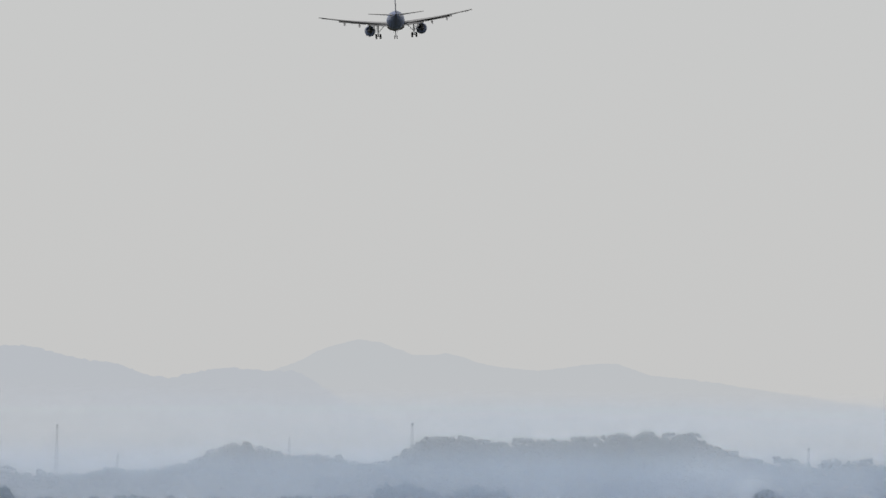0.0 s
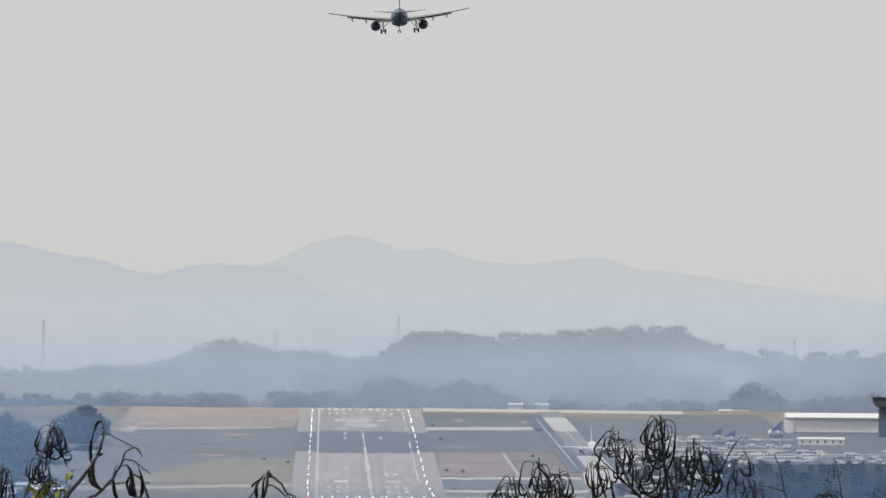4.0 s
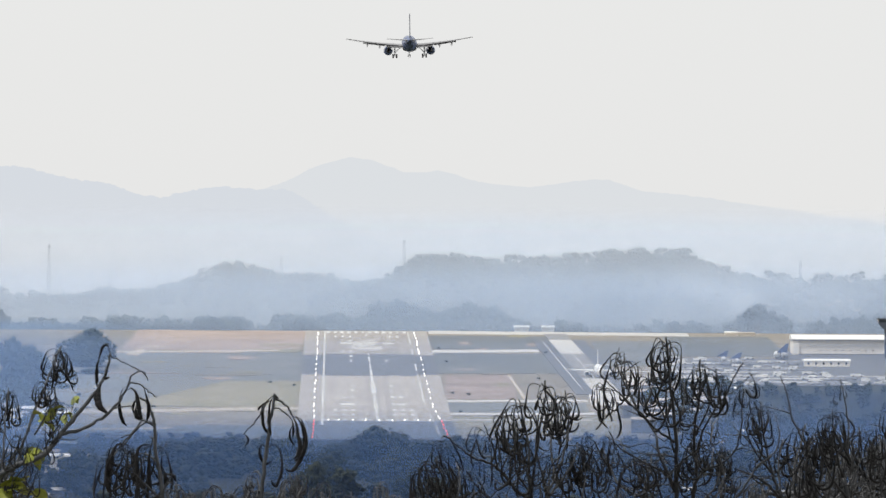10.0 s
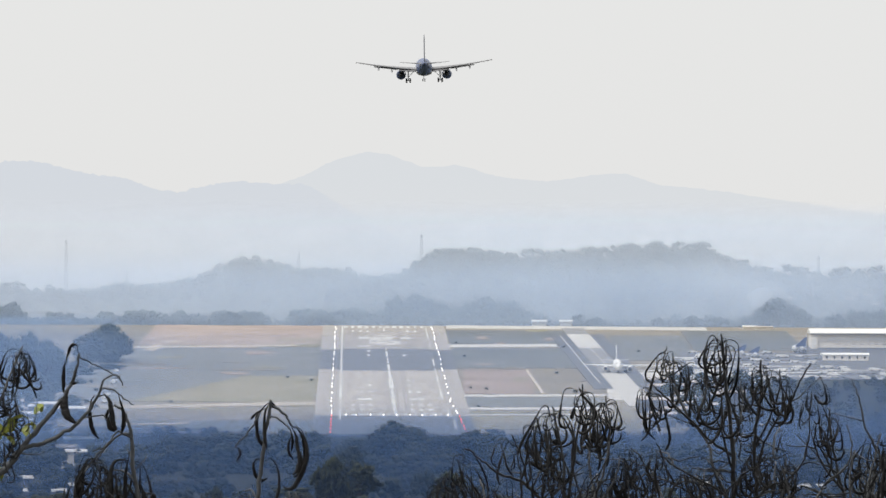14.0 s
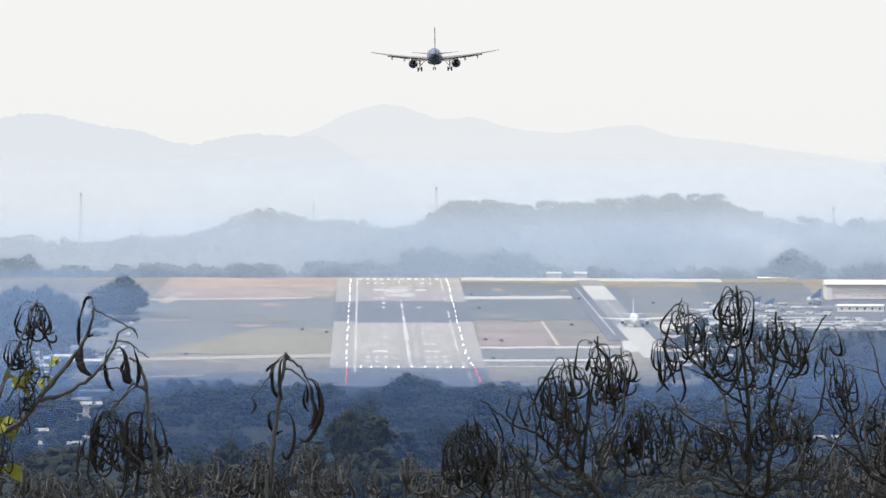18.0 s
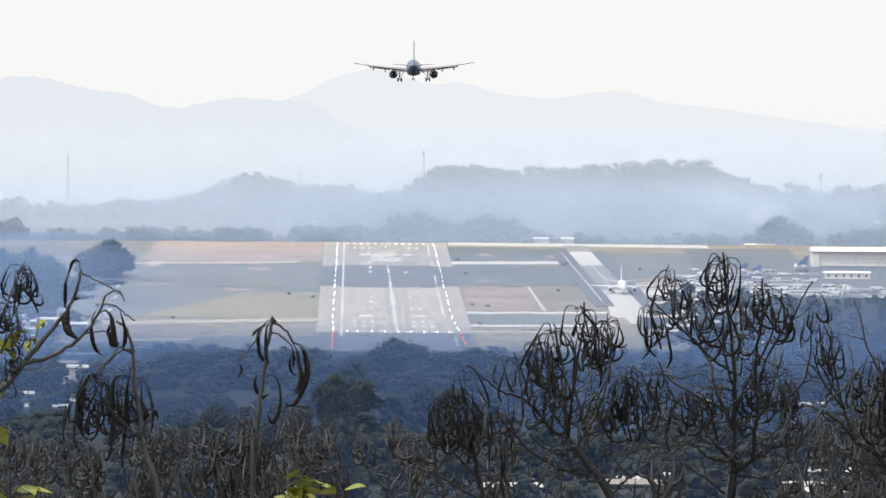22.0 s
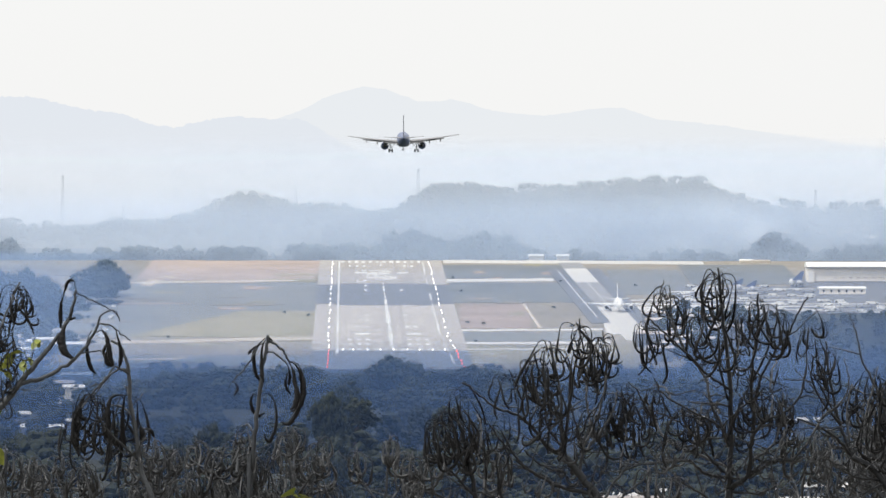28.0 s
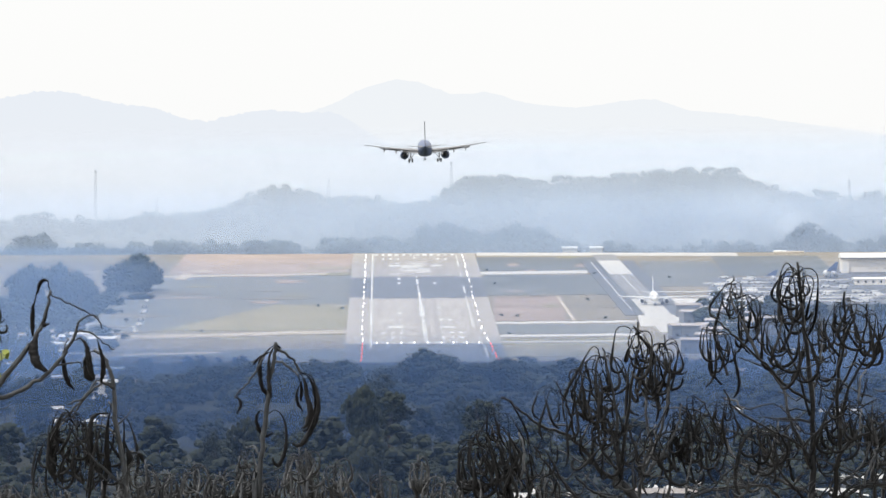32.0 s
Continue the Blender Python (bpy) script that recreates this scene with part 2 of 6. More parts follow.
def thing(name, at, label, category, group="", kind="", turn=0):
    ob = new(name)
    ob.empty_display_size = 0.3
    ob.matrix_basis = pose(*at, 0, 0, turn)
    return tagged(ob, label, category, group, kind)


def box(x0, x1, y0, y1, z0, z1, bevel=0.0):
    bm = bmesh.new()
    bmesh.ops.create_cube(bm, size=1)
    for v in bm.verts:
        v.co = Vector((x0 + (v.co.x + .5) * (x1 - x0), y0 + (v.co.y + .5) * (y1 - y0), z0 + (v.co.z + .5) * (z1 - z0)))
    if bevel:
        bmesh.ops.bevel(bm, geom=bm.edges[:], offset=bevel, segments=1, affect="EDGES")
    return bm


def prism(outline, axis, a, b):
    """Extrude a convex outline of (u, v) along x, y or z from a to b."""
    put = {"x": lambda u, v, w: (w, u, v), "y": lambda u, v, w: (u, w, v), "z": lambda u, v, w: (u, v, w)}[axis]
    n = len(outline)
    verts = [put(u, v, a) for u, v in outline] + [put(u, v, b) for u, v in outline]
    faces = [tuple(range(n)), tuple(range(2 * n - 1, n - 1, -1))] + [(i, (i + 1) % n, n + (i + 1) % n, n + i) for i in range(n)]
    bm = bmesh.new()
    vs = [bm.verts.new(v) for v in verts]
    for f in faces:
        bm.faces.new([vs[i] for i in f])
    bmesh.ops.recalc_face_normals(bm, faces=bm.faces[:])
    return bm


def rings(sections, sides=20, caps=True):
    """Loft of elliptic sections: (centre, radius_a, radius_b, axis) with axis y: rings lie in the xz plane, z: in the xy plane."""
    verts, faces = [], []
    for (cx, cy, cz), ra, rb, axis in sections:
        for i in range(sides):
            c, s = math.cos(i * math.tau / sides) * ra, math.sin(i * math.tau / sides) * rb
            verts.append((cx + c, cy, cz + s) if axis == "y" else (cx + c, cy + s, cz) if axis == "z" else (cx, cy + c, cz + s))
    for k in range(len(sections) - 1):
        for i in range(sides):
            j = (i + 1) % sides
            faces.append((k * sides + i, k * sides + j, (k + 1) * sides + j, (k + 1) * sides + i))
    if caps:
        faces.append(tuple(range(sides - 1, -1, -1)))
        faces.append(tuple(range((len(sections) - 1) * sides, len(sections) * sides)))
    return verts, faces


def tube(points, radii, sides=6):
    """A tapered round bar along a polyline."""
    verts, faces = [], []
    pts = [Vector(p) for p in points]
    side = Vector((0.31, 0.9, 0.17))
    for k, p in enumerate(pts):
        d = (pts[min(k + 1, len(pts) - 1)] - pts[max(k - 1, 0)]).normalized()
        u = d.cross(side)
        u = u.normalized() if u.length > 1e-4 else d.orthogonal().normalized()
        w = d.cross(u)
        for i in range(sides):
            a = i * math.tau / sides
            verts.append(p + (u * math.cos(a) + w * math.sin(a)) * radii[k])
    for k in range(len(pts) - 1):
        for i in range(sides):
            j = (i + 1) % sides
            faces.append((k * sides + i, k * sides + j, (k + 1) * sides + j, (k + 1) * sides + i))
    faces += [tuple(range(sides - 1, -1, -1)), tuple(range((len(pts) - 1) * sides, len(pts) * sides))]
    return verts, faces


def joined(*pieces):
    verts, faces = [], []
    for v, f in pieces:
        n = len(verts)
        verts += list(v)
        faces += [tuple(i + n for i in q) for q in f]
    return verts, faces


def smoothstep(a, b, v):
    v = min(1.0, max(0.0, (v - a) / (b - a)))
    return v * v * (3 - 2 * v)


def along(table, v):
    """Straight-line interpolation in a short table of pairs."""
    if v <= table[0][0]:
        return table[0][1]
    for (a, p), (b, q) in zip(table, table[1:]):
        if v <= b:
            return p + (q - p) * (v - a) / (b - a)
    return table[-1][1]



# ---- the land: viewing hill, valley, sloping airfield, wooded hills ----
PROFILE = ((-400, 66), (-30, 68.0), (0, 68.25), (12, 68.0), (30, 66.6), (45, 65.4), (80, 62), (160, 54), (400, 33), (900, 6), (1500, -4), (2700, -6), (2890, -4))
RIDGE_NEAR = ((-190.0, 34.0), (-120.0, 44.0), (-76.33, 54.18), (-45.66, 63.040000000000006), (-21.81, 69.86), (-11.59, 75.65), (15.68, 78.04), (39.53, 76.33), (73.61, 78.04), (100.87, 77.0), (119.61, 83.0), (136.0, 79.5), (155.39, 81.0), (175.84, 71.22), (209.91, 67.13), (267.16, 67.13), (346.22, 65.77))
RIDGE_FAR = ((-385.24, 56.89), (-278.62, 59.739999999999995), (-239.53, 57.25), (-207.54, 60.45), (-172.01, 62.58), (-154.24, 65.42), (-136.47, 73.95), (-125.81, 77.86), (-104.48, 74.66), (-86.71, 71.11), (-65.39, 71.82), (-44.07, 67.55), (-15.64, 62.22), (40.0, 50.0), (110.0, 36.0))


def airfield(y):
    return 12.3 + (y - 3100) * 0.03578


def brink(x):
    """Where the airfield's plateau begins above the valley."""
    return 2972 + 400 * smoothstep(92, 150, x) + 60 * smoothstep(-150, -230, x)


def land(x, y):
    if y < 2890:
        z = along(PROFILE, y)
        z += 3.0 * smoothstep(300, 1200, y) * noise.noise(Vector((x * 0.004, y * 0.004, 0)))
        if y < 400:
            z -= 0.0006 * x * x * (1 - smoothstep(60, 400, y)) * 0.2
        return z
    low = -4 + (y - 2890) * 0.012
    b = brink(x)
    top = airfield(min(y, 4004))
    z = low + (top - low) * smoothstep(b - 70, b, y)
    z -= 11 * smoothstep(-155, -200, x) * (1 - smoothstep(3640, 3800, y)) * smoothstep(2900, 3000, y)
    if y > 4004:
        z = top - 7 * smoothstep(4004, 4080, y)
        near = along(RIDGE_NEAR, x) if x > RIDGE_NEAR[0][0] else 30
        far = along(RIDGE_FAR, x) if x < RIDGE_FAR[-1][0] else 36
        bump = 2.0 * noise.noise(Vector((x * 0.02, y * 0.02, 3))) + 2.4 * noise.noise(Vector((x * 0.07, y * 0.03, 9)))
        z = max(z, 38 + (near - 38 + bump) * smoothstep(4170, 4430, y) * (1 - 0.8 * smoothstep(4440, 4560, y)),
                38 + (far - 38 + bump) * smoothstep(4460, 4620, y) * (1 - 0.8 * smoothstep(4640, 4800, y)))
    return z


def ground():
    ys = [-400, -200, -80, -40] + list(range(-30, 100, 6)) + list(range(100, 420, 20)) + list(range(420, 2850, 60))
    ys += list(range(2850, 3420, 12)) + list(range(3420, 3990, 40)) + list(range(3996, 4100, 8)) + list(range(4100, 4700, 14)) + list(range(4700, 5000, 40)) + [5000]
    us = [-1.0, -0.8, -0.65, -0.55] + [i / 60 * 0.5 for i in range(-60, 61)] + [0.55, 0.65, 0.8, 1.0]
    verts, faces = [], []
    for y in ys:
        half = 120 + 0.22 * max(0, y)
        for u in us:
            x = u * half
            verts.append((x, y, land(x, y)))
    n = len(us)
    for j in range(len(ys) - 1):
        for i in range(n - 1):
            a = j * n + i
            faces.append((a, a + 1, a + n + 1, a + n))
    ob = part("ground", (verts, faces), M_ground, smooth=True)
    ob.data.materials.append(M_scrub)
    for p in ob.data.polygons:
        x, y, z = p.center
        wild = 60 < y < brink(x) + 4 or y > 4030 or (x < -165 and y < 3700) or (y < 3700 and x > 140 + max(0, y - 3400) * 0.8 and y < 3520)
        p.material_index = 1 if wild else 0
    return tagged(ob, "dry scrub land falling from a hill to a valley and airfield", "ground", kind="structure")


ground()


def strip(name, corners, mat, lift, label, category="field", parent=None):
    """A thin slab on the sloping airfield: corners are plan points (x, y) in order."""
    n = len(corners)
    verts = [(x, y, airfield(y) + lift) for x, y in corners] + [(x, y, airfield(y) - 0.6) for x, y in corners]
    faces = [tuple(range(n))] + [(i, n + i, n + (i + 1) % n, (i + 1) % n) for i in range(n)]
    bm = bmesh.new()
    vs = [bm.verts.new(v) for v in verts]
    for f in faces:
        bm.faces.new([vs[i] for i in f])
    bmesh.ops.recalc_face_normals(bm, faces=bm.faces[:])
    ob = part(name, bm, mat, parent)
    return ob if parent is not None else tagged(ob, label, category, kind="structure")


def centre(y):
    """The runway's middle line."""
    return -22.4 - 0.01303 * (y - 3100)


# fields beside the runway
def field(rows, mat, label, lift=0.12):
    strip("field", rows, mat, lift, label)


def wavy(left, right, y0, y1, steps=26, wob=9.0, seed=0, slant=0.0):
    """Outline of a field whose near and far edges wander a little."""
    pts = []
    for i in range(steps + 1):
        x = left + (right - left) * i / steps
        pts.append((x, y0 + wob * (noise.noise(Vector((x * 0.03, seed, 0))) + 0.5 * noise.noise(Vector((x * 0.2, seed, 2))))))
    for i in range(steps, -1, -1):
        x = left + slant + (right - left - slant) * i / steps
        pts.append((x, y1 + wob * (noise.noise(Vector((x * 0.03, seed + 7, 0))) + 0.5 * noise.noise(Vector((x * 0.2, seed + 7, 2))))))
    return pts


field(wavy(-158, -66, 3765.07, 4003, seed=1), M_brown, "dry brown grass field beside the runway")
field(wavy(-238, -160, 3815, 4000, seed=15), M_ground, "dry grass at the far edge of the airfield")
# Beyond 3440 the grass colour carries the band of shade.
field(wavy(-172, -59, 3217.84, 3745.77, seed=2), M_dull, "dull grey-green grass field beside the runway", 0.06)
field(wavy(-140, -58, 3208.42, 3440.06, seed=3, slant=46), M_grass, "green grass field beside the runway")
field(wavy(-150, -55, 3068, 3166.7, seed=4), M_ground, "dry grass before the runway end")
field(wavy(-150, -55, 2981.47, 3060, seed=14), M_dull, "dull grass before the runway end")
field(wavy(-1, 66, 3784.58, 3948.19, seed=5), M_dull, "dull grass between runway and taxiway")
# The band of shade goes on here, put into the grass colour.
field(wavy(3, 68, 3528.67, 3739.38, seed=6), M_dull, "dull grass between runway and taxiway")
field(wavy(8, 40, 3285.37, 3511.71, 6, 3, seed=7), M_brown, "reddish bare field between runway and taxiway")
field(wavy(42, 62, 3285.37, 3511.71, 6, 3, seed=8), M_ground, "dry green field between runway and taxiway")
field(wavy(8, 70, 3171.28, 3256.08, 6, 2, seed=9), M_dull, "dull grass by the taxiway")
field(wavy(10, 80, 3001.89, 3139.48, 6, 2, seed=10), M_grass, "green verge before the runway end")
field(wavy(86, 125, 3610.04, 3892.1, 6, 3, seed=11), M_dull, "dull grass field beyond the taxiway")
field(wavy(126, 183, 3722, 3955, 6, 3, seed=16), M_dull, "dull grey grass by the hangar")


# worn, dry and damp patches in the grass
def blotch(x, y, rx, ry, mat, label, seed):
    pts = []
    for i in range(22):
        a = i / 22 * math.tau
        k = 0.75 + 0.55 * noise.noise(Vector((math.cos(a) * 1.3, math.sin(a) * 1.3, seed * 3.7)))
        pts.append((x + math.cos(a) * rx * k, y + math.sin(a) * ry * k))
    strip("grass_patch", pts, mat, 0.15 + 0.0006 * seed, label, "grass patch")


rp = random.Random(77)
for i in range(44):
    y = rp.uniform(3080, 3960)
    x = rp.uniform(-165, -72) if i % 3 else rp.uniform(12, 62)
    mat, label = ((M_brown, "dry brown patch in the grass"), (M_grass, "greener patch in the grass"), (M_ground, "dry worn patch in the grass"), (M_ground, "worn patch in the grass"))[i % 4]
    if -150 < x < -55 and 3190 < y < 3460:
        continue
    blotch(x, y, rp.uniform(7, 24) if i % 3 else rp.uniform(3, 9), rp.uniform(6, 22), mat, label, i)


blotch(-148.5, 3728, 4.5, 42, M_dirt, "pale bare earth where the dirt track ends", 52)
blotch(-142.5, 3800, 7.0, 12, M_dirt, "pale bare earth beside the dirt track", 54)


def road(name, pts, width, label, mat=M_dirt, lift=0.22):
    a = [(x, y - width / 2) for x, y in pts]
    b = [(x, y + width / 2) for x, y in reversed(pts)]
    strip(name, a + b, mat, lift, label, "road")


def wobble(x0, y0, x1, y1, steps=30, amp=5.0, seed=0):
    return [(x0 + (x1 - x0) * i / steps, y0 + (y1 - y0) * i / steps + amp * (noise.noise(Vector((i * 0.28, seed, 0))) + 0.6 * noise.noise(Vector((i * 0.93, seed, 3))))) for i in range(steps + 1)]


road("road", wobble(-175.35, 3148.5, -56, 3199.05, seed=20), 26, "pale dirt road across the airfield")
road("road", wobble(-167.87, 3014.28, -106.14, 3039.35, seed=21), 12, "pale dirt track by the field")
road("road", wobble(-163.39, 3733.01, -76.33, 3758.62, seed=22), 17, "pale dirt track across dry grass")
road("road", wobble(0, 3991.33, 140.77, 3976.85, amp=5, seed=23), 38, "pale concrete crossing at the runway end", M_concrete)
road("road", wobble(-1, 3758.62, 56.86, 3771.55, seed=24), 32, "pale concrete link to the taxiway", M_concrete)
road("road", wobble(8, 3265.79, 71.56, 3275.55, seed=25), 18, "pale concrete link by the runway end", M_concrete)
road("road", wobble(9, 3157.58, 72.1, 3166.7, seed=26), 18, "pale concrete link by the runway end", M_concrete)
road("road", wobble(9, 3111, 70, 3115, amp=3, seed=29), 9, "pale concrete edge of the verge", M_concrete)
road("road", wobble(64.27, 3540.07, 127.72, 3563.09, seed=27), 9, "pale concrete link to the apron", M_concrete)
road("road", wobble(87.78, 3500.5, 128.79, 3517.35, seed=28), 9, "pale concrete link to the apron", M_concrete)
strip("road", [(37.82, 3511.71), (39.17, 3511.71), (44.48, 3285.37), (42.71, 3285.37)], M_dirt, 0.24, "pale narrow track between fields", "road")


# runway: pavement sections, paint
def slab(name, y0, y1, left, right, mat, lift, label, parent=None, category="runway"):
    return strip(name, [(centre(y0) + left, y0), (centre(y0) + right, y0), (centre(y1) + right, y1), (centre(y1) + left, y1)], mat, lift, label, category, parent)


runway = tagged(new("runway"), "long worn asphalt runway with white markings", "runway", kind="structure")
# From 3492 to 3722 a band of shade is put into the colour.
for y0, y1, m in ((2960, 3098, M_shaded_dark_asphalt), (3098, 3492, M_streak), (3492, 3722, M_shaded_dark_asphalt), (3722, 4003, M_streak)):
    slab("pavement", y0, y1, -23.5, 23.5, m, 0.30, "", runway)
# The shoulders carry the same painted shade from 3505 to 3710.
for y0, y1, m in ((2960, 3098, M_shaded_dark_asphalt), (3098, 3505, M_light_asphalt), (3505, 3710, M_shaded_dark_asphalt), (3710, 4003, M_light_asphalt)):
    slab("shoulder", y0, y1, -33.0, -23.5, m, 0.28, "", runway)
    slab("shoulder", y0, y1, 23.5, 33.0, m, 0.28, "", runway)
# Overlapping pale slabs imitate a bright reflection on the runway.
ru = random.Random(8)
for k in range(34):
    half, mid = ru.uniform(1.2, 5.0), ru.triangular(-10, 8, -1)
    y0 = ru.triangular(3736, 3890, 3800)
    slab("concrete_pad", y0, y0 + ru.uniform(8, 34), mid - half, mid + half, (M_pale_glare, M_light_asphalt, M_concrete)[k % 3], 0.335 + 0.0006 * k, "", runway)
# Lengthwise pale streaks: runway glare put into the paving colour.
slab("rubber_streak", 3110, 3490, 5.5, 8.0, M_light_asphalt, 0.33, "", runway)
slab("rubber_streak", 3104, 3486, -2.6, 3.6, M_light_asphalt, 0.34, "", runway)
rw = random.Random(19)


def right_edge(y):
    """The runway widens a little towards its near end."""
    return 22.6 + max(0.0, 3250 - y) * 0.012


for side in (-1, 1):
    y = 3066 if side < 0 else 3000
    while y < 3990:
        step = rw.uniform(16, 70)
        if side < 0 or y > 3820 or rw.random() < 0.62:
            x, w = (-22.3 if side < 0 else right_edge(y)), (rw.uniform(0.42, 0.6) if side < 0 else rw.uniform(0.22, 0.5))
            slab("edge_line", y, min(y + step, 3996), x - w, x + w, M_concrete if rw.random() < 0.5 else M_paint, 0.38, "", runway)
        y += step + rw.uniform(0.5, 4)
# Broad uneven centre streak: line paint together with painted glare.
y = 3104
while y < 3740:
    step, w = rw.uniform(14, 40), rw.uniform(0.5, 1.15) * (1 if y < 3500 else 0.6)
    slab("centre_line", y, y + step, 1.2 - 0.0018 * (y - 3104) - w, 1.2 - 0.0018 * (y - 3104) + w, M_paint if rw.random() < 0.5 else M_pale_glare, 0.38, "", runway)
    y += step + (rw.uniform(0, 3) if y < 3500 else rw.uniform(4, 20))
for y in (3935, 3962):
    slab("centre_line", y, y + 16, -0.5, 0.5, M_paint, 0.38, "", runway)
for y0, y1 in ((3099, 3113), (3972, 3996)):
    for i in range(12):
        x = -20.5 + i * 3.75
        w = rw.uniform(0.6, 1.2)
        slab("threshold_stripe", y0, y1 - rw.uniform(0, 5), x - w, x + w, M_paint, 0.38, "", runway)
for y, n, w in ((3140, 3, 1.7), (3178, 3, 1.9), (3226, 1, 6.8), (3288, 2, 1.9), (3348, 1, 1.9), (3392, 1, 1.9), (3640, 1, 1.6), (3690, 1, 1.6), (3748, 2, 1.6), (3838, 1, 6.0), (3862, 1, 2.2), (3920, 3, 1.4)):
    for side in (-1, 1):
        for k in range(n):
            if y > 3500 and side > 0 and rw.random() < 0.4:
                continue
            x = side * (8.0 + w / 2 + k * 3.9)
            slab("touchdown_mark", y, y + (13 if y < 3500 else 17), x - w / 2, x + w / 2 - rw.uniform(0, 0.3), M_paint, 0.38, "", runway)

# repairs in the pavement
rq = random.Random(31)
for k in range(26):
    y0 = rq.uniform(3105, 3960)
    x0, w, d = rq.uniform(-21, 16), rq.uniform(2.5, 9), rq.uniform(8, 46)
    slab("repair_patch", y0, min(y0 + d, 3996), x0, min(x0 + w, 22.8), (M_light_asphalt if 3492 > y0 or y0 > 3722 else M_shaded_dark_asphalt), 0.31 + 0.0005 * k, "", runway)

# taxiway
taxiway = tagged(new("taxiway"), "pale concrete taxiway with dark shoulders", "taxiway", kind="structure")


def taxi_x(y):
    return 81 + (3385 - y) * 0.0213


# The duller stretch from 3480 to 3740 continues that shade in its colour.
for y0, y1, m in ((3180, 3480, M_concrete), (3480, 3740, M_mid_asphalt), (3740, 3900, M_concrete), (3900, 3975, M_mid_asphalt)):
    strip("pavement", [(taxi_x(y0) - 6, y0), (taxi_x(y0) + 6, y0), (taxi_x(y1) + 6, y1), (taxi_x(y1) - 6, y1)], m, 0.34, "", parent=taxiway)
for y0, y1 in ((3330, 3500), (3500, 3720), (3720, 3900)):
    for a, b in ((-15, -6), (6, 13)):
        strip("shoulder", [(taxi_x(y0) + a, y0), (taxi_x(y0) + b, y0), (taxi_x(y1) + b, y1), (taxi_x(y1) + a, y1)], M_shaded_dark_asphalt, 0.30, "", parent=taxiway)
strip("guide_line", [(taxi_x(3200) - 0.2, 3200), (taxi_x(3200) + 0.2, 3200), (taxi_x(3900) + 0.2, 3900), (taxi_x(3900) - 0.2, 3900)], M_paint, 0.4, "", parent=taxiway)
strip("guide_line", [(taxi_x(3380) - 10.3, 3380), (taxi_x(3380) - 9.9, 3380), (taxi_x(3880) - 9.9, 3880), (taxi_x(3880) - 10.3, 3880)], M_paint, 0.4, "", parent=taxiway)

# parking apron by the hangar
strip("apron", [(72, 3232), (106, 3232), (112, 3400), (106, 3482), (88, 3490), (74, 3470)], M_pale_glare, 0.26, "pale concrete apron where the taxiway widens", "apron")
# Added pale strips stand in for blurred rows of parked vehicles.
for k, (x0, x1, y, w) in enumerate(((110, 178, 3452, 7), (112, 196, 3486, 9), (150, 232, 3512, 6), (116, 176, 3548, 8), (124, 182, 3590, 7), (112, 150, 3640, 9), (150, 186, 3668, 6))):
    road("apron_lane", wobble(x0, y, x1, y + 8, 20, 2.0, 40 + k), w, "pale strip across the parking apron", M_concrete, 0.24)
strip("apron", [(105, 3405), (250, 3440), (272, 3790), (184, 3790), (176, 3700), (118, 3700)], M_shaded_dark_asphalt, 0.2, "grey asphalt parking apron by the hangar", "apron")


# distance: two pale mountain ranges that glow, haze included in their colour
def range_mesh(crest, y, foot, depth, seed):
    verts, faces = [], []
    xs = [crest[0][0] + (crest[-1][0] - crest[0][0]) * i / 520 for i in range(521)]
    shares = (0, 0.12, 0.22, 1)
    for f in shares:
        for x in xs:
            top = along(crest, x) + 1.2 * noise.noise(Vector((x * 0.035, seed, 0))) + 0.6 * noise.noise(Vector((x * 0.15, seed, 4))) + (1.1 if seed == 5 else 0.5) * noise.noise(Vector((x * 0.5, seed, 8))) + (1.0 if seed == 5 else 0.4) * noise.noise(Vector((x * 0.24, seed, 12)))
            fold = 6 * (1 - f) * noise.noise(Vector((x * 0.02, f * 2, seed)))
            verts.append((x, y - depth * (1 - f) + fold, foot + (top - foot) * f ** 0.8))
    n = len(xs)
    for k in range(3):
        for i in range(n - 1):
            a = k * n + i
            faces.append((a, a + 1, a + n + 1, a + n))
    return verts, faces


CREST_FAR = ((-487.92, 123.2), (-183.92, 123.2), (-115.52, 133.08), (-96.52, 139.54), (-77.52, 149.04), (-54.72, 155.88), (-39.52, 154.74), (-16.72, 145.62), (7.98, 146.76), (28.88, 140.68), (68.78, 135.74), (97.28, 140.68), (120.08, 142.2), (142.88, 134.22), (173.28, 131.56), (226.48, 124.34), (292.98, 115.22), (325.28, 108.38), (363.28, 98.12), (424.08, 85.2))
CREST_NEAR = ((-481.99, 131.94), (-316.82, 143.2), (-290.55, 148.2), (-268.02, 146.4), (-253.01, 143.2), (-234.24, 139.3), (-213.59, 136.2), (-192.95, 129.31), (-177.93, 127.43), (-162.92, 131.19), (-140.39, 134.94), (-114.12, 133.06), (-95.35, 133.82), (-84.09, 127.81), (-61.56, 114.3), (-31.53, 96.28), (6.01, 73.75))
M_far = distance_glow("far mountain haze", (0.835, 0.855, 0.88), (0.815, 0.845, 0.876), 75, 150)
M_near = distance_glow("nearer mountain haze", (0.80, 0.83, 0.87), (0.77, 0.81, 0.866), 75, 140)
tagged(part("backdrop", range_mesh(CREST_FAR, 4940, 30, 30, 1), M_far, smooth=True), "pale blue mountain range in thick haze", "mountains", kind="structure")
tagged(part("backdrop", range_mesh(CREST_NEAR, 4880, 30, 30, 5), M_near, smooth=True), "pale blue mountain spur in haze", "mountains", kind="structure")


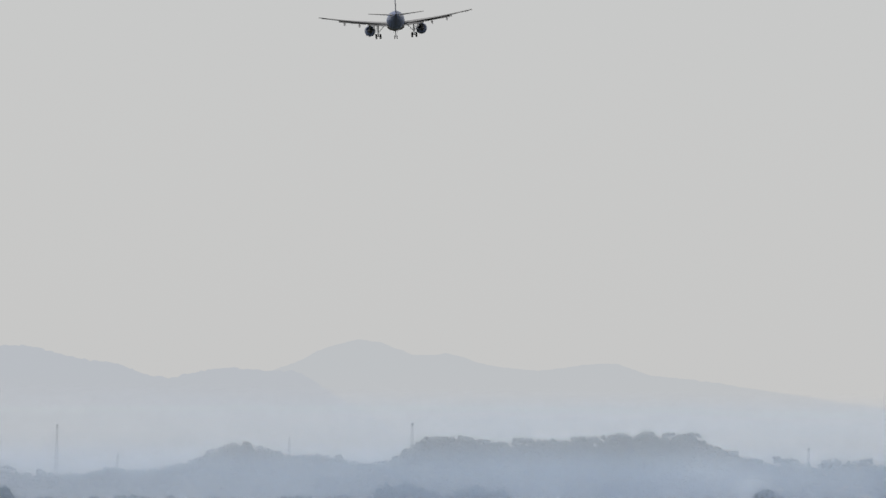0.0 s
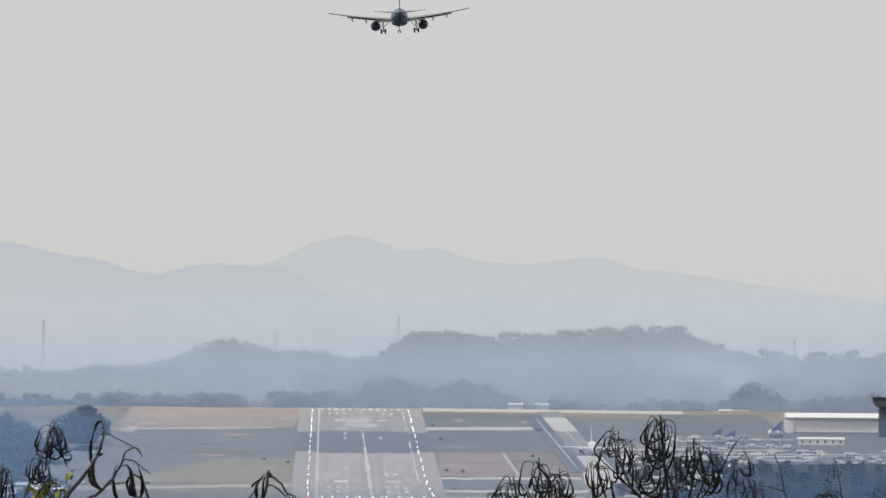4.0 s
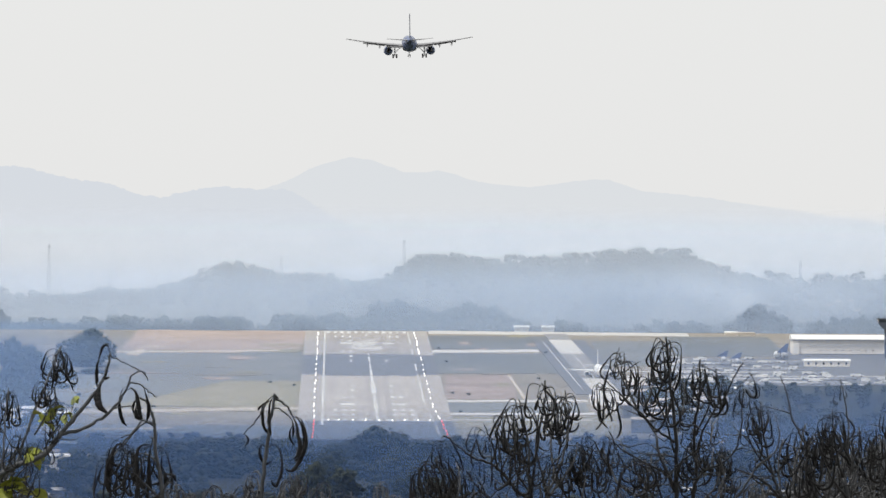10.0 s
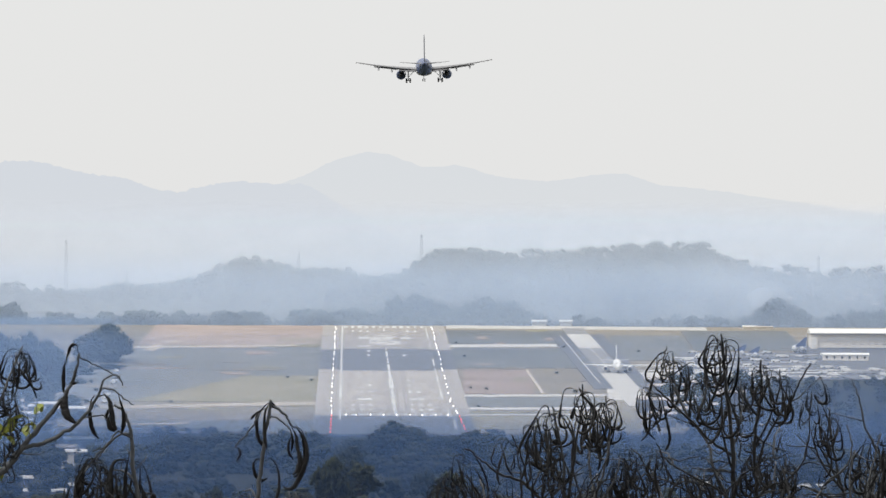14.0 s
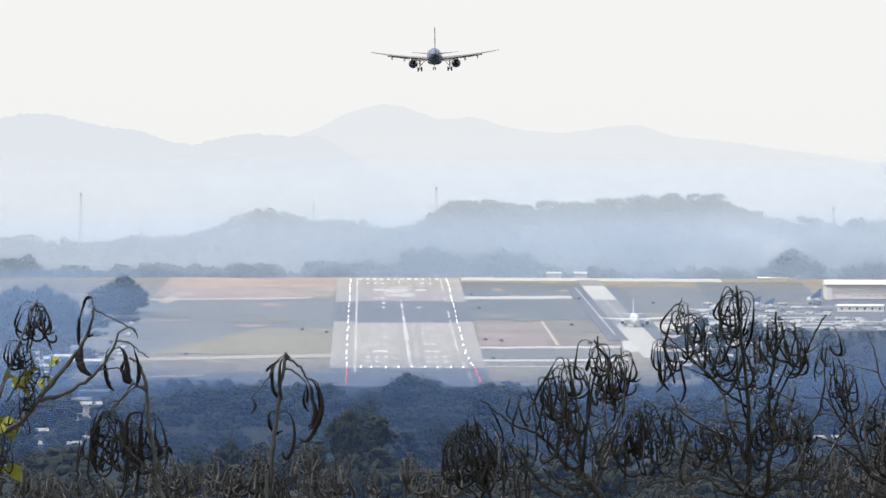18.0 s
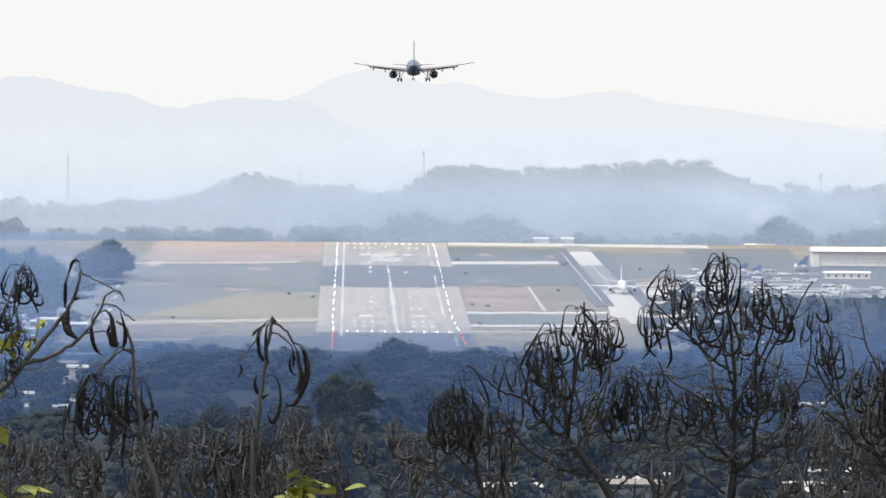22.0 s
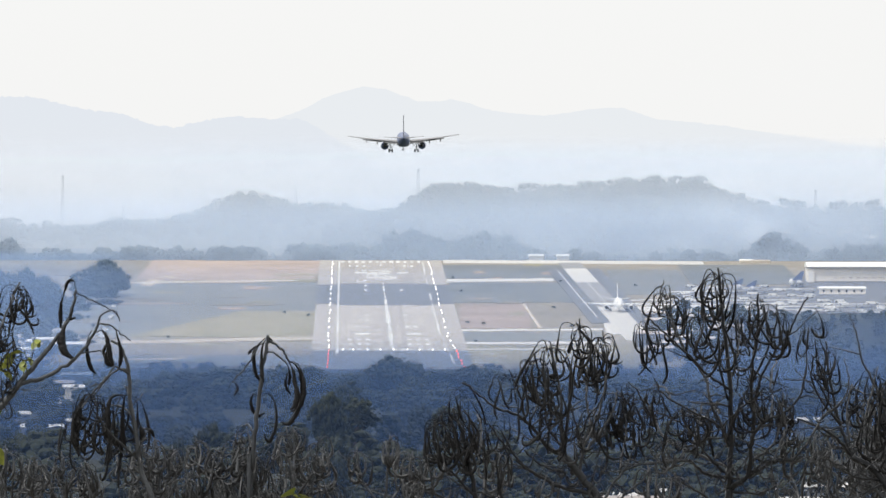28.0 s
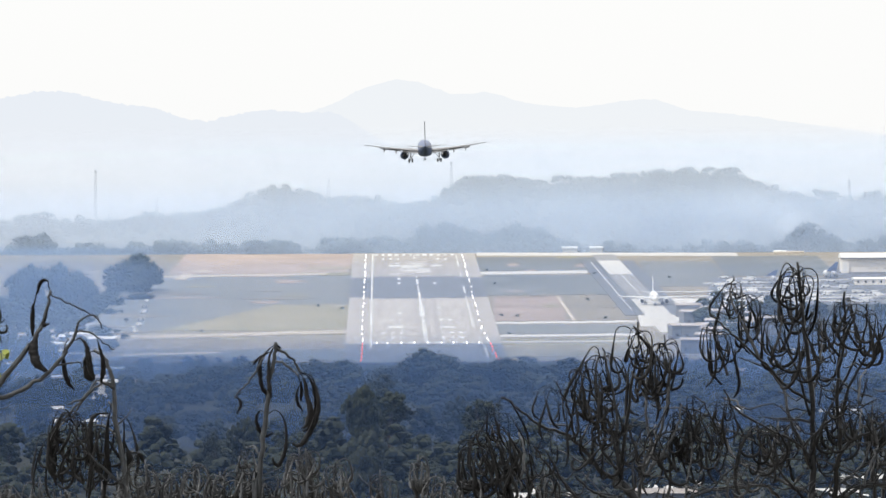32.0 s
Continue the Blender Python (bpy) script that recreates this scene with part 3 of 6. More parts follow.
# thin slanting sheets whose tint imitates the haze in the valley and over the plain
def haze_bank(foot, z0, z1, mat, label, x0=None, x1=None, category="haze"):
    """A haze sheet that leans back by 45 degrees from its foot line, y = foot(x), at the height z0."""
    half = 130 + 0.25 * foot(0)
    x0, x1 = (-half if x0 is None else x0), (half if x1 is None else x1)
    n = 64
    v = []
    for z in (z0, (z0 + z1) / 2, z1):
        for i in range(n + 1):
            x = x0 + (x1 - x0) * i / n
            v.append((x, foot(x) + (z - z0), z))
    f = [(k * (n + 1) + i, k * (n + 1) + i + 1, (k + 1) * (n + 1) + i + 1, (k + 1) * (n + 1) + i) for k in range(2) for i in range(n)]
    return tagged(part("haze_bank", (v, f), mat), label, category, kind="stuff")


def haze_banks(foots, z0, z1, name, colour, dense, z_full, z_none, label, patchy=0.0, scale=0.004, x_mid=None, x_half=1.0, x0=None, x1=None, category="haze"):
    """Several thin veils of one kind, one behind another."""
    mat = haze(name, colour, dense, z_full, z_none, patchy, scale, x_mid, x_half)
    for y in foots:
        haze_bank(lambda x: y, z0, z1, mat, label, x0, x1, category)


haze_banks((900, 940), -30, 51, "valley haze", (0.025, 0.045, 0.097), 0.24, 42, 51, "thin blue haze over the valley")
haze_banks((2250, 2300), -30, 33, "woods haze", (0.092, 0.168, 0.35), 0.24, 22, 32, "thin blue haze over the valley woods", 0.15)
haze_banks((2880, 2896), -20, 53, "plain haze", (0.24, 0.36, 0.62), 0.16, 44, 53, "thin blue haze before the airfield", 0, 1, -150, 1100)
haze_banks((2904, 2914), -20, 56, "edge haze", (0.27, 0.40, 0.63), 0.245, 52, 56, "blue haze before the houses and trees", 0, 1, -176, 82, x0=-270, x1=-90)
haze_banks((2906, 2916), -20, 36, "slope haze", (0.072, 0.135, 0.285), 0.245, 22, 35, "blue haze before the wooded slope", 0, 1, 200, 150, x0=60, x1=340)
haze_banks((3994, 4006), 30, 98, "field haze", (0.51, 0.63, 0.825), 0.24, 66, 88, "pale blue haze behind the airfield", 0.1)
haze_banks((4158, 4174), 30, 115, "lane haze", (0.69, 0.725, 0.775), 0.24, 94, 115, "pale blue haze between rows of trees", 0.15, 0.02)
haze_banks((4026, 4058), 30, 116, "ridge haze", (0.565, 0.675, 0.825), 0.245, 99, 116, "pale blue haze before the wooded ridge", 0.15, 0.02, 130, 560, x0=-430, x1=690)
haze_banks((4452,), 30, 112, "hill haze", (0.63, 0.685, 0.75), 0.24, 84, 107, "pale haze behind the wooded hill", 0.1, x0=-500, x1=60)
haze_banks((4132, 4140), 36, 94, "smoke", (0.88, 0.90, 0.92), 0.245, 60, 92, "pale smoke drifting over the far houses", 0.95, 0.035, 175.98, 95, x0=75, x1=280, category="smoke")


# ---- aircraft: nose towards +y, origin on the fuselage axis ----
def lerp(a, b, f):
    return a + (b - a) * f


def wing_half(side, root, tip, steps=8, thick=(0.14, 0.10), bend=0.0):
    """A swept tapered wing from root to tip: (x, leading y, chord, z) each."""
    verts, faces = [], []
    outline = ((0, 0), (0.12, 0.5), (0.35, 0.62), (0.7, 0.35), (1, 0.02), (0.7, -0.22), (0.35, -0.38), (0.12, -0.35))
    for k in range(steps + 1):
        f = k / steps
        x, ly, c, z = (lerp(root[i], tip[i], f) for i in range(4))
        t = lerp(thick[0], thick[1], f) * c
        z += bend * f * f
        for u, w in outline:
            verts.append((side * x, ly - u * c, z + w * t))
    n = len(outline)
    for k in range(steps):
        for i in range(n):
            j = (i + 1) % n
            faces.append((k * n + i, k * n + j, (k + 1) * n + j, (k + 1) * n + i))
    faces += [tuple(range(n)), tuple(range(steps * n + n - 1, steps * n - 1, -1))]
    return verts, faces


def wheel_pair(x, y, z, r, w, gap):
    out = []
    for s in (-1, 1):
        cx = x + s * gap
        out.append(rings([((cx - w / 2, y, z), r * 0.86, r * 0.86, "x"), ((cx - w / 3, y, z), r, r, "x"), ((cx + w / 3, y, z), r, r, "x"), ((cx + w / 2, y, z), r * 0.86, r * 0.86, "x")], 16))
    return out


def airliner(name, label, body_mat, tail_mat, wing_mat, flaps, tip=(0.75, 0.75)):
    ob = thing(name, (0, 0, 0), label, "airliner")
    fus = [(18.8, 0.1, -0.45), (18.2, 0.75, -0.38), (17.0, 1.3, -0.22), (15.2, 1.75, -0.05), (12.5, 1.97, 0), (6, 1.98, 0), (-4, 1.98, 0), (-8, 1.95, 0.02),
           (-11, 1.72, 0.22), (-14, 1.25, 0.55), (-16.5, 0.75, 0.85), (-18.2, 0.36, 1.02), (-18.8, 0.16, 1.05)]
    part("fuselage", rings([((0, y, z), r, r * 1.03, "y") for y, r, z in fus], 28), body_mat, ob, smooth=True)
    part("belly_fairing", rings([((0, 5.5, -1.35), 0.6, 0.3, "y"), ((0, 3.5, -1.35), 1.9, 0.85, "y"), ((0, -2.5, -1.35), 1.95, 0.9, "y"), ((0, -5, -1.3), 0.7, 0.35, "y")], 20), wing_mat, ob, smooth=True)
    fin = prism([(-11.2, 1.5), (-12.6, 2.2), (-17.1, 8.1), (-18.9, 8.1), (-17.6, 1.4)], "x", -0.11, 0.11)
    part("tail_fin", fin, tail_mat, ob)
    part("rudder", prism([(-17.65, 1.7), (-18.95, 7.95), (-19.5, 7.95), (-18.6, 1.8)], "x", -0.08, 0.08), tail_mat, ob)
    part("tail_cone", rings([((0, -18.7, 1.04), 0.22, 0.22, "y"), ((0, -19.3, 1.06), 0.16, 0.16, "y")], 12), M_dark, ob, "dark exhaust cone")
    for s in (-1, 1):
        part("wing", wing_half(s, (1.5, 4.6, 6.9, -0.75), (17.05, -4.2, 1.6, tip[0]), bend=tip[1]), wing_mat, ob, smooth=True)
        if flaps:
            for x0, x1, y0, y1, z0, z1, c in ((2.0, 6.3, -2.2, -2.5, -0.75, -0.33, 0.95), (6.6, 12.6, -2.6, -4.4, -0.30, 0.52, 0.5)):
                v = []
                for x, y, z in ((x0, y0, z0), (x1, y1, z1)):
                    v += [(s * x, y, z), (s * x, y - c, z - c * 0.4), (s * x, y - c + 0.05, z - c * 0.4 - 0.12), (s * x, y, z - 0.24)]
                part("flap", (v, [(0, 1, 5, 4), (1, 2, 6, 5), (2, 3, 7, 6), (3, 0, 4, 7), (0, 3, 2, 1), (4, 5, 6, 7)]), wing_mat, ob)
            part("slat", ([(s * 2.4, 4.5, -0.72), (s * 16.4, -3.9, 1.36), (s * 16.4, -3.5, 1.24), (s * 2.4, 5.1, -0.95), (s * 2.4, 4.5, -0.85), (s * 16.4, -3.9, 1.28)],
                          [(0, 1, 2, 3), (3, 2, 5, 4), (0, 4, 5, 1), (0, 3, 4), (1, 5, 2)]), wing_mat, ob)
        for x, y, z in ((4.9, -3.0, -1.2), (8.1, -3.2, -0.72 - 0.25 * (tip[0] < 0)), (11.4, -4.1, -0.18 - 0.5 * (tip[0] < 0))):
            part("flap_fairing", rings([((s * x, y + 2.2, z + 0.15), 0.06, 0.06, "y"), ((s * x, y + 1.0, z), 0.24, 0.3, "y"), ((s * x, y - 0.8, z - 0.2), 0.22, 0.28, "y"), ((s * x, y - 2.0, z - 0.5), 0.05, 0.05, "y")], 10), wing_mat, ob, smooth=True)
        part("tailplane", wing_half(s, (0.7, -13.6, 3.9, 0.95), (6.2, -17.0, 1.5, 1.45), 4, (0.09, 0.08)), wing_mat, ob, smooth=True)
        ex, ey, ez = s * 5.75, 3.4, -1.95
        nac = part("engine", rings([((ex, ey + 2.5, ez), 1.02, 1.02, "y"), ((ex, ey + 2.2, ez), 1.16, 1.16, "y"), ((ex, ey + 0.6, ez), 1.24, 1.24, "y"), ((ex, ey - 1.2, ez), 1.1, 1.1, "y"), ((ex, ey - 2.0, ez), 0.95, 0.95, "y")], 24), body_mat, ob, smooth=True)
        part("fan", rings([((ex, ey + 2.53, ez), 0.9, 0.9, "y"), ((ex, ey + 2.9, ez), 0.12, 0.12, "y")], 20), M_dark, nac)
        part("exhaust", rings([((ex, ey - 1.9, ez), 0.62, 0.62, "y"), ((ex, ey - 2.9, ez), 0.44, 0.44, "y"), ((ex, ey - 3.5, ez), 0.12, 0.12, "y")], 16), M_dark, nac, "dark exhaust nozzle")
        part("pylon", prism([(5.2, -1.2), (4.0, -0.6), (-0.5, -0.75), (0.2, -1.4), (4.6, -1.5)], "x", ex - 0.18, ex + 0.18), wing_mat, ob)
        gx, gy = s * 4.0, -1.6
        gear = part("main_gear_leg", tube([(gx - s * 0.05, gy, -0.9), (gx, gy, -2.3), (gx, gy, -3.35)], [0.17, 0.16, 0.13], 10), M_steel, ob)
        part("brace", tube([(gx - s * 1.3, gy, -1.2), (gx - s * 0.05, gy, -2.5)], [0.08, 0.08], 8), M_steel, gear)
        part("axle", rings([((gx - 0.62, gy, -3.35), 0.09, 0.09, "x"), ((gx + 0.62, gy, -3.35), 0.09, 0.09, "x")], 10), M_steel, gear)
        for wl in wheel_pair(gx, gy, -3.35, 0.58, 0.42, 0.47):
            part("tyre", wl, M_tyre, gear)
        part("gear_door", box(gx + s * 0.28, gx + s * 0.34, gy - 0.55, gy + 0.55, -2.5, -1.1), wing_mat, ob)
        part("navigation_light", rings([((s * 17.0, -4.4, sum(tip) - 0.1), 0.05, 0.05, "y"), ((s * 17.0, -4.6, sum(tip) - 0.1), 0.13, 0.13, "y"), ((s * 17.0, -4.8, sum(tip) - 0.1), 0.05, 0.05, "y")], 8), M_tail_light, ob)
    ng = part("nose_gear_leg", tube([(0, 11.2, -1.7), (0, 11.0, -2.6), (0, 10.9, -3.4)], [0.13, 0.11, 0.09], 8), M_steel, ob)
    for wl in wheel_pair(0, 10.9, -3.5, 0.38, 0.22, 0.25):
        part("tyre", wl, M_tyre, ng)
    for s in (-1, 1):
        part("gear_door", box(s * 0.42, s * 0.47, 11.3, 13.1, -2.5, -1.75), wing_mat, ob)
    part("windscreen", rings([((0, 17.15, 0.45), 0.95, 0.28, "y"), ((0, 16.2, 0.95), 1.3, 0.4, "y"), ((0, 15.6, 1.05), 1.3, 0.3, "y")], 16), M_glass, ob)
    return ob


landing = airliner("airliner", "airliner with navy tail descending, flaps and wheels down", M_navy, M_fin, M_wing, True)
taxiing = airliner("airliner", "white airliner rolling on the taxiway towards the runway", M_white, M_white, M_white, False, (-0.35, 0.1))



# ---- hangar, tower and airport buildings ----
def hangar():
    y = 3745.77
    x0, x1 = 186.15, 234.27
    z = airfield(y)
    hg = thing("hangar", (x0, y, z), "long cream hangar with a white sheet roof", "hangar")
    w, h = x1 - x0, 8.07
    part("wall", box(3.2, w, 0, 26, -0.5, h), M_wall, hg)
    part("end_bay", box(0, 3.2, -1.0, 27, -0.5, h * 0.93), M_wall, hg, "white end bay with dark edges")
    part("bay_door", box(0.35, 2.3, -1.12, -1.0, 0.3, h * 0.72), M_roof, hg)
    part("roof", prism([(-1.4, h - 0.2), (-1.4, h + 0.25), (3, h + 1.5), (13, h + 2.3), (23, h + 1.5), (27.5, h + 0.25), (27.5, h - 0.2)], "x", -0.6, w + 0.8), M_roof, hg)
    part("eave", box(-0.6, w + 0.8, -1.5, -1.25, h - 0.75, h - 0.2), M_block, hg, "dark shaded eave board")
    for i in range(17):
        cx = 9.5 + i * (w - 12) / 17
        win = part("window", box(cx - 0.75, cx + 0.75, -0.14, -0.02, h * 0.56, h * 0.70), M_roof, hg)
        part("pane", box(cx - 0.6, cx + 0.6, -0.18, -0.141, h * 0.58, h * 0.68), M_white, win)
    for i in range(8):
        cx = 14 + i * (w - 17) / 8
        part("vent", box(cx - 0.8, cx + 0.8, -0.12, -0.02, h * 0.27, h * 0.34), M_rust, hg)
    part("base_course", box(3.2, w, -0.2, -0.02, -0.5, 0.7), M_block, hg)


hangar()


def low_building(x0, x1, y, h, depth, wall, roof, label, sink=0.4, pitch=0.9, windows=0, zbase=None, name="building"):
    z = (airfield(y) if zbase is None else zbase)
    ob = thing(name, (x0, y, z), label, "building")
    w = x1 - x0
    part("wall", box(0, w, 0, depth, -sink, h), wall, ob)
    part("roof", prism([(-0.5, h), (-0.5, h + 0.18), (depth / 2, h + pitch + 0.18), (depth + 0.5, h + 0.18), (depth + 0.5, h)], "x", -0.4, w + 0.4), roof, ob)
    for i in range(windows):
        cx = w * (i + 0.5) / windows
        win = part("window", box(cx - 0.5, cx + 0.5, -0.07, 0.02, h * 0.4, h * 0.78), M_block, ob)
        part("pane", box(cx - 0.4, cx + 0.4, -0.09, -0.071, h * 0.44, h * 0.74), M_glass, win)
    return ob


low_building(185.64, 208.04, 3616.0, 2.9, 7, M_wall, M_roof, "low cream annex before the hangar", windows=6)
low_building(253.14, 273.02, 3851.07, 4.6, 10, M_wall, M_roof, "pale low hall beside the tower")
low_building(278.77, 309.54, 3985, 3.0, 10, M_wall, M_roof, "long pale shed behind the tower", zbase=41.5)
low_building(161.23, 168.0, 3985, 1.1, 6, M_wall, M_roof, "small pale shed by the trees", pitch=0.5)
low_building(167.58, 176.79, 3975, 1.3, 6, M_wall, M_rust, "small cream shed by the trees", pitch=0.5)
low_building(47.24, 55.32, 4040, 1.8, 6, M_wall, M_roof, "small white-roofed house behind the airfield", zbase=45.2)
low_building(62.46, 69.3, 4040, 1.8, 6, M_wall, M_roof, "small white-roofed house behind the airfield", zbase=45.2)


def control_tower():
    y = 3707.75
    z = airfield(y)
    x = 236.3
    tw = thing("control_tower", (x, y, z), "dark concrete control tower with a flared cab", "tower")
    part("shaft", box(-5.2, 4.6, 0, 9, -1, 15.2, 0.1), M_tower, tw)
    part("cab_flare", prism([(-6.2, 15.2), (-8.6, 18.4), (8.9, 18.4), (5.6, 15.2)], "y", -1.5, 10), M_tower, tw)
    cab = part("cab_glass", prism([(-8.3, 18.4), (-8.9, 20.0), (9.1, 20.0), (8.7, 18.4)], "y", -1.3, 9.8), M_glass, tw)
    part("cab_roof", box(-9.4, 9.6, -2, 10.5, 20.0, 20.45, 0.1), M_tower, tw)
    part("annex", box(4.6, 11.4, 1, 9, -1, 15.6, 0.1), M_tower, tw)
    part("annex_panel", box(5.2, 6.6, 0.88, 1.0, 5.0, 8.6), M_wall, tw, "pale panel")
    for i, h in enumerate((22.6, 21.6, 22.0, 21.4)):
        part("antenna", tube([(-4 + i * 3.4, 3, 20.4), (-4 + i * 3.4, 3, h)], [0.07, 0.04], 6), M_steel, tw)


control_tower()


def radar_ball():
    p = (175.89, 3700.0, 39.55)
    ob = thing("storage_tank", (p[0], p[1], airfield(p[1])), "round white tank by the hangar", "tank")
    part("shell", rings([((0, 0, 0.6 + 1.7 * (1 - math.cos(a))), 1.7 * math.sin(a) + 0.02, 1.7 * math.sin(a) + 0.02, "z") for a in [i * math.pi / 8 for i in range(9)]], 16), M_white, ob, smooth=True)
    part("stand", rings([((0, 0, -0.3), 0.9, 0.9, "z"), ((0, 0, 0.9), 0.7, 0.7, "z")], 12), M_block, ob)


radar_ball()


def parked_tail(px_x, y, mat, label, tall=1.0):
    """A parked aircraft facing the valley among the clutter: low body and a tall swept tail."""
    ob = thing("parked_aircraft", (px_x, y, airfield(y) + 0.2), label, "aircraft")
    part("fuselage", rings([((0, -9, 2.3), 0.3, 0.3, "y"), ((0, -7.5, 2.3), 1.2, 1.25, "y"), ((0, 5, 2.3), 1.35, 1.4, "y"), ((0, 10, 2.8), 0.4, 0.4, "y")], 14), M_grey, ob, smooth=True)
    part("tail_fin", prism([(-3.5, 3.4), (1.4, 7.6 * tall), (2.7, 7.6 * tall), (1.6, 3.2)], "y", 8.2, 8.6), mat, ob)
    for s in (-1, 1):
        part("wing", ([(s * 1.0, -1.5, 1.8), (s * 11, 3, 2.5), (s * 11, 4.2, 2.5), (s * 1.0, 3, 1.8), (s * 1.0, -1.5, 2.1), (s * 11, 3, 2.62), (s * 11, 4.2, 2.62), (s * 1.0, 3, 2.1)],
                      [(0, 1, 2, 3), (7, 6, 5, 4), (0, 4, 5, 1), (1, 5, 6, 2), (2, 6, 7, 3), (3, 7, 4, 0)]), M_grey, ob)
        part("gear_leg", tube([(s * 1.6, 0, 1.6), (s * 1.6, 0, 0)], [0.15, 0.25], 8), M_dark, ob)
    part("nose_gear_leg", tube([(0, -6.5, 1.4), (0, -6.5, 0)], [0.12, 0.2], 8), M_dark, ob)


parked_tail(179.11, 3690, M_navy, "parked aircraft with a dark blue tail by the hangar", 1.05)
parked_tail(146.72, 3640, M_navy, "parked aircraft with a dark blue tail on the apron", 0.85)
parked_tail(152.6, 3620, M_navy, "parked aircraft with a dark blue tail on the apron", 0.85)


# parked vehicles and ground equipment on the apron
def van(mat, length, height):
    ob = thing("van", (0, 0, 0), "white service van parked on the apron", "van", "vehicles on the apron")
    body = part("body", prism([(-length / 2, 0.35), (-length / 2, height), (length * 0.28, height), (length * 0.36, height * 0.62), (length / 2, height * 0.55), (length / 2, 0.35)], "y", -0.95, 0.95), mat, ob)
    part("windscreen", prism([(length * 0.285, height * 0.95), (length * 0.37, height * 0.63), (length * 0.375, height * 0.63), (length * 0.29, height * 0.95)], "y", -0.85, 0.85), M_glass, body)
    for x in (-length * 0.3, length * 0.3):
        for s in (-0.85, 0.85):
            part("wheel", rings([((x, s - 0.12, 0.35), 0.35, 0.35, "y"), ((x, s + 0.12, 0.35), 0.35, 0.35, "y")], 12), M_tyre, ob)
    return ob


rnd = random.Random(5)
vans = [van(M_white, 4.6, 1.3), van(M_roof, 6.5, 1.5), van(M_grey, 7.5, 1.5)]
tagged(vans[2], "grey service truck parked on the apron", "truck")
spots = []
for k in range(15):
    y = 3420 + 19 * k + rnd.uniform(-3, 3)
    x = rnd.uniform(114, 124)
    while x < (188 if k > 6 else 236):
        spots.append((x + (y - 3560) * 0.03, y + rnd.uniform(-3, 3)))
        x += rnd.choice((6, 7, 9, 14, 24, 34))
for k in range(9):
    f = k / 8
    spots.append((-147 - 13 * f + rnd.uniform(-3, 3), 3180 + 330 * f + rnd.uniform(-15, 15)))
for i, (x, y) in enumerate(spots):
    m = pose(x, y, airfield(y) + 0.2, 0, 0, (90 if x < 0 else rnd.choice((0, 0, 180, 0, 20))) + rnd.uniform(-6, 6))
    if i < 3:
        vans[i].matrix_basis = m
    else:
        copy_thing(vans[rnd.choice((0, 0, 1, 2))], m)


# houses on the slopes and in the valley
def house(w, d, h, wall, roof, label):
    ob = thing("house", (0, 0, 0), label, "house")
    part("wall", box(-w / 2, w / 2, -d / 2, d / 2, -2.0, h), wall, ob)
    part("roof", prism([(-d / 2 - 0.5, h), (-d / 2 - 0.5, h + 0.15), (0, h + 1.1), (d / 2 + 0.5, h + 0.15), (d / 2 + 0.5, h)], "x", -w / 2 - 0.4, w / 2 + 0.4), roof, ob)
    part("door", box(-0.45, 0.45, -d / 2 - 0.06, -d / 2 + 0.02, 0, 2.0), M_block, ob)
    for x in (-w * 0.3, w * 0.3):
        win = part("window", box(x - 0.6, x + 0.6, -d / 2 - 0.06, -d / 2 + 0.02, 1.0, 2.0), M_block, ob)
        part("pane", box(x - 0.5, x + 0.5, -d / 2 - 0.08, -d / 2 - 0.061, 1.08, 1.92), M_glass, win)
    return ob


kinds = [house(6, 5, 2.3, M_wall, M_rust, "small cream house with a weathered tin roof"),
         house(9, 6, 2.6, M_block, M_roof, "grey block house with a pale tin roof"),
         house(14, 8, 3.4, M_block, M_roof, "grey block house with a white roof"),
         house(22, 12, 4.2, M_block, M_rust, "long pale warehouse in the valley"),
         house(11, 7, 5.4, M_block, M_rust, "two-storey grey house among trees"),
         house(30, 14, 6.5, M_wall, M_roof, "large pale warehouse with a white roof below the airfield")]
used = set()


def settle(k, x, y, turn):
    m = pose(x, y, land(x, y), 0, 0, turn)
    if k in used:
        copy_thing(kinds[k], m)
    else:
        used.add(k)
        kinds[k].matrix_basis = m


for k, x, y, turn in ((2, -135.26, 2480, 4), (1, -130.8, 2600, 2), (1, -156.6, 2700, 12),
                      (1, 17.03, 1830, 8), (1, 47.82, 1850, -6), (1, 55.1, 1880, 5), (1, 89.3, 1900, 3), (2, 100.26, 1900, -9),
                      (3, -157.95, 2925, -3), (2, -145.64, 2940, 3), (2, -173.32, 2930, -6), (3, -139.44, 2905, 2), (2, -161.23, 2895, 5), (1, -153.05, 2952, 5), (2, 85.77, 2500, 5), (1, 74.63, 2450, -5), (1, -38.22, 2700, 5)):
    settle(k, x, y, turn)
for i in range(44):
    y = rnd.uniform(3000, 3400)
    settle(rnd.choice((0, 0, 0, 1)), (rnd.uniform(-20, 135) - 784) / 13000 * y - 6, y, rnd.uniform(-20, 20))
for i in range(14):
    y = rnd.uniform(3240, 3390)
    settle(rnd.choice((0, 1)), (rnd.uniform(1150, 1330) - 784) / 13000 * y, y, rnd.uniform(-20, 20))


for i in range(22):
    y = rnd.uniform(3000, 3330)
    settle(4, (rnd.uniform(1130, 1330) - 784) / 13000 * y, y, rnd.uniform(-20, 20))
for i in range(16):
    y = rnd.uniform(4230, 4330)
    settle(rnd.choice((1, 1, 4)), (rnd.uniform(1270, 1600) - 784) / 13000 * y, y, rnd.uniform(-20, 20))
settle(2, 15.8, 1790, 8)
settle(3, 49.0, 1790, -5)
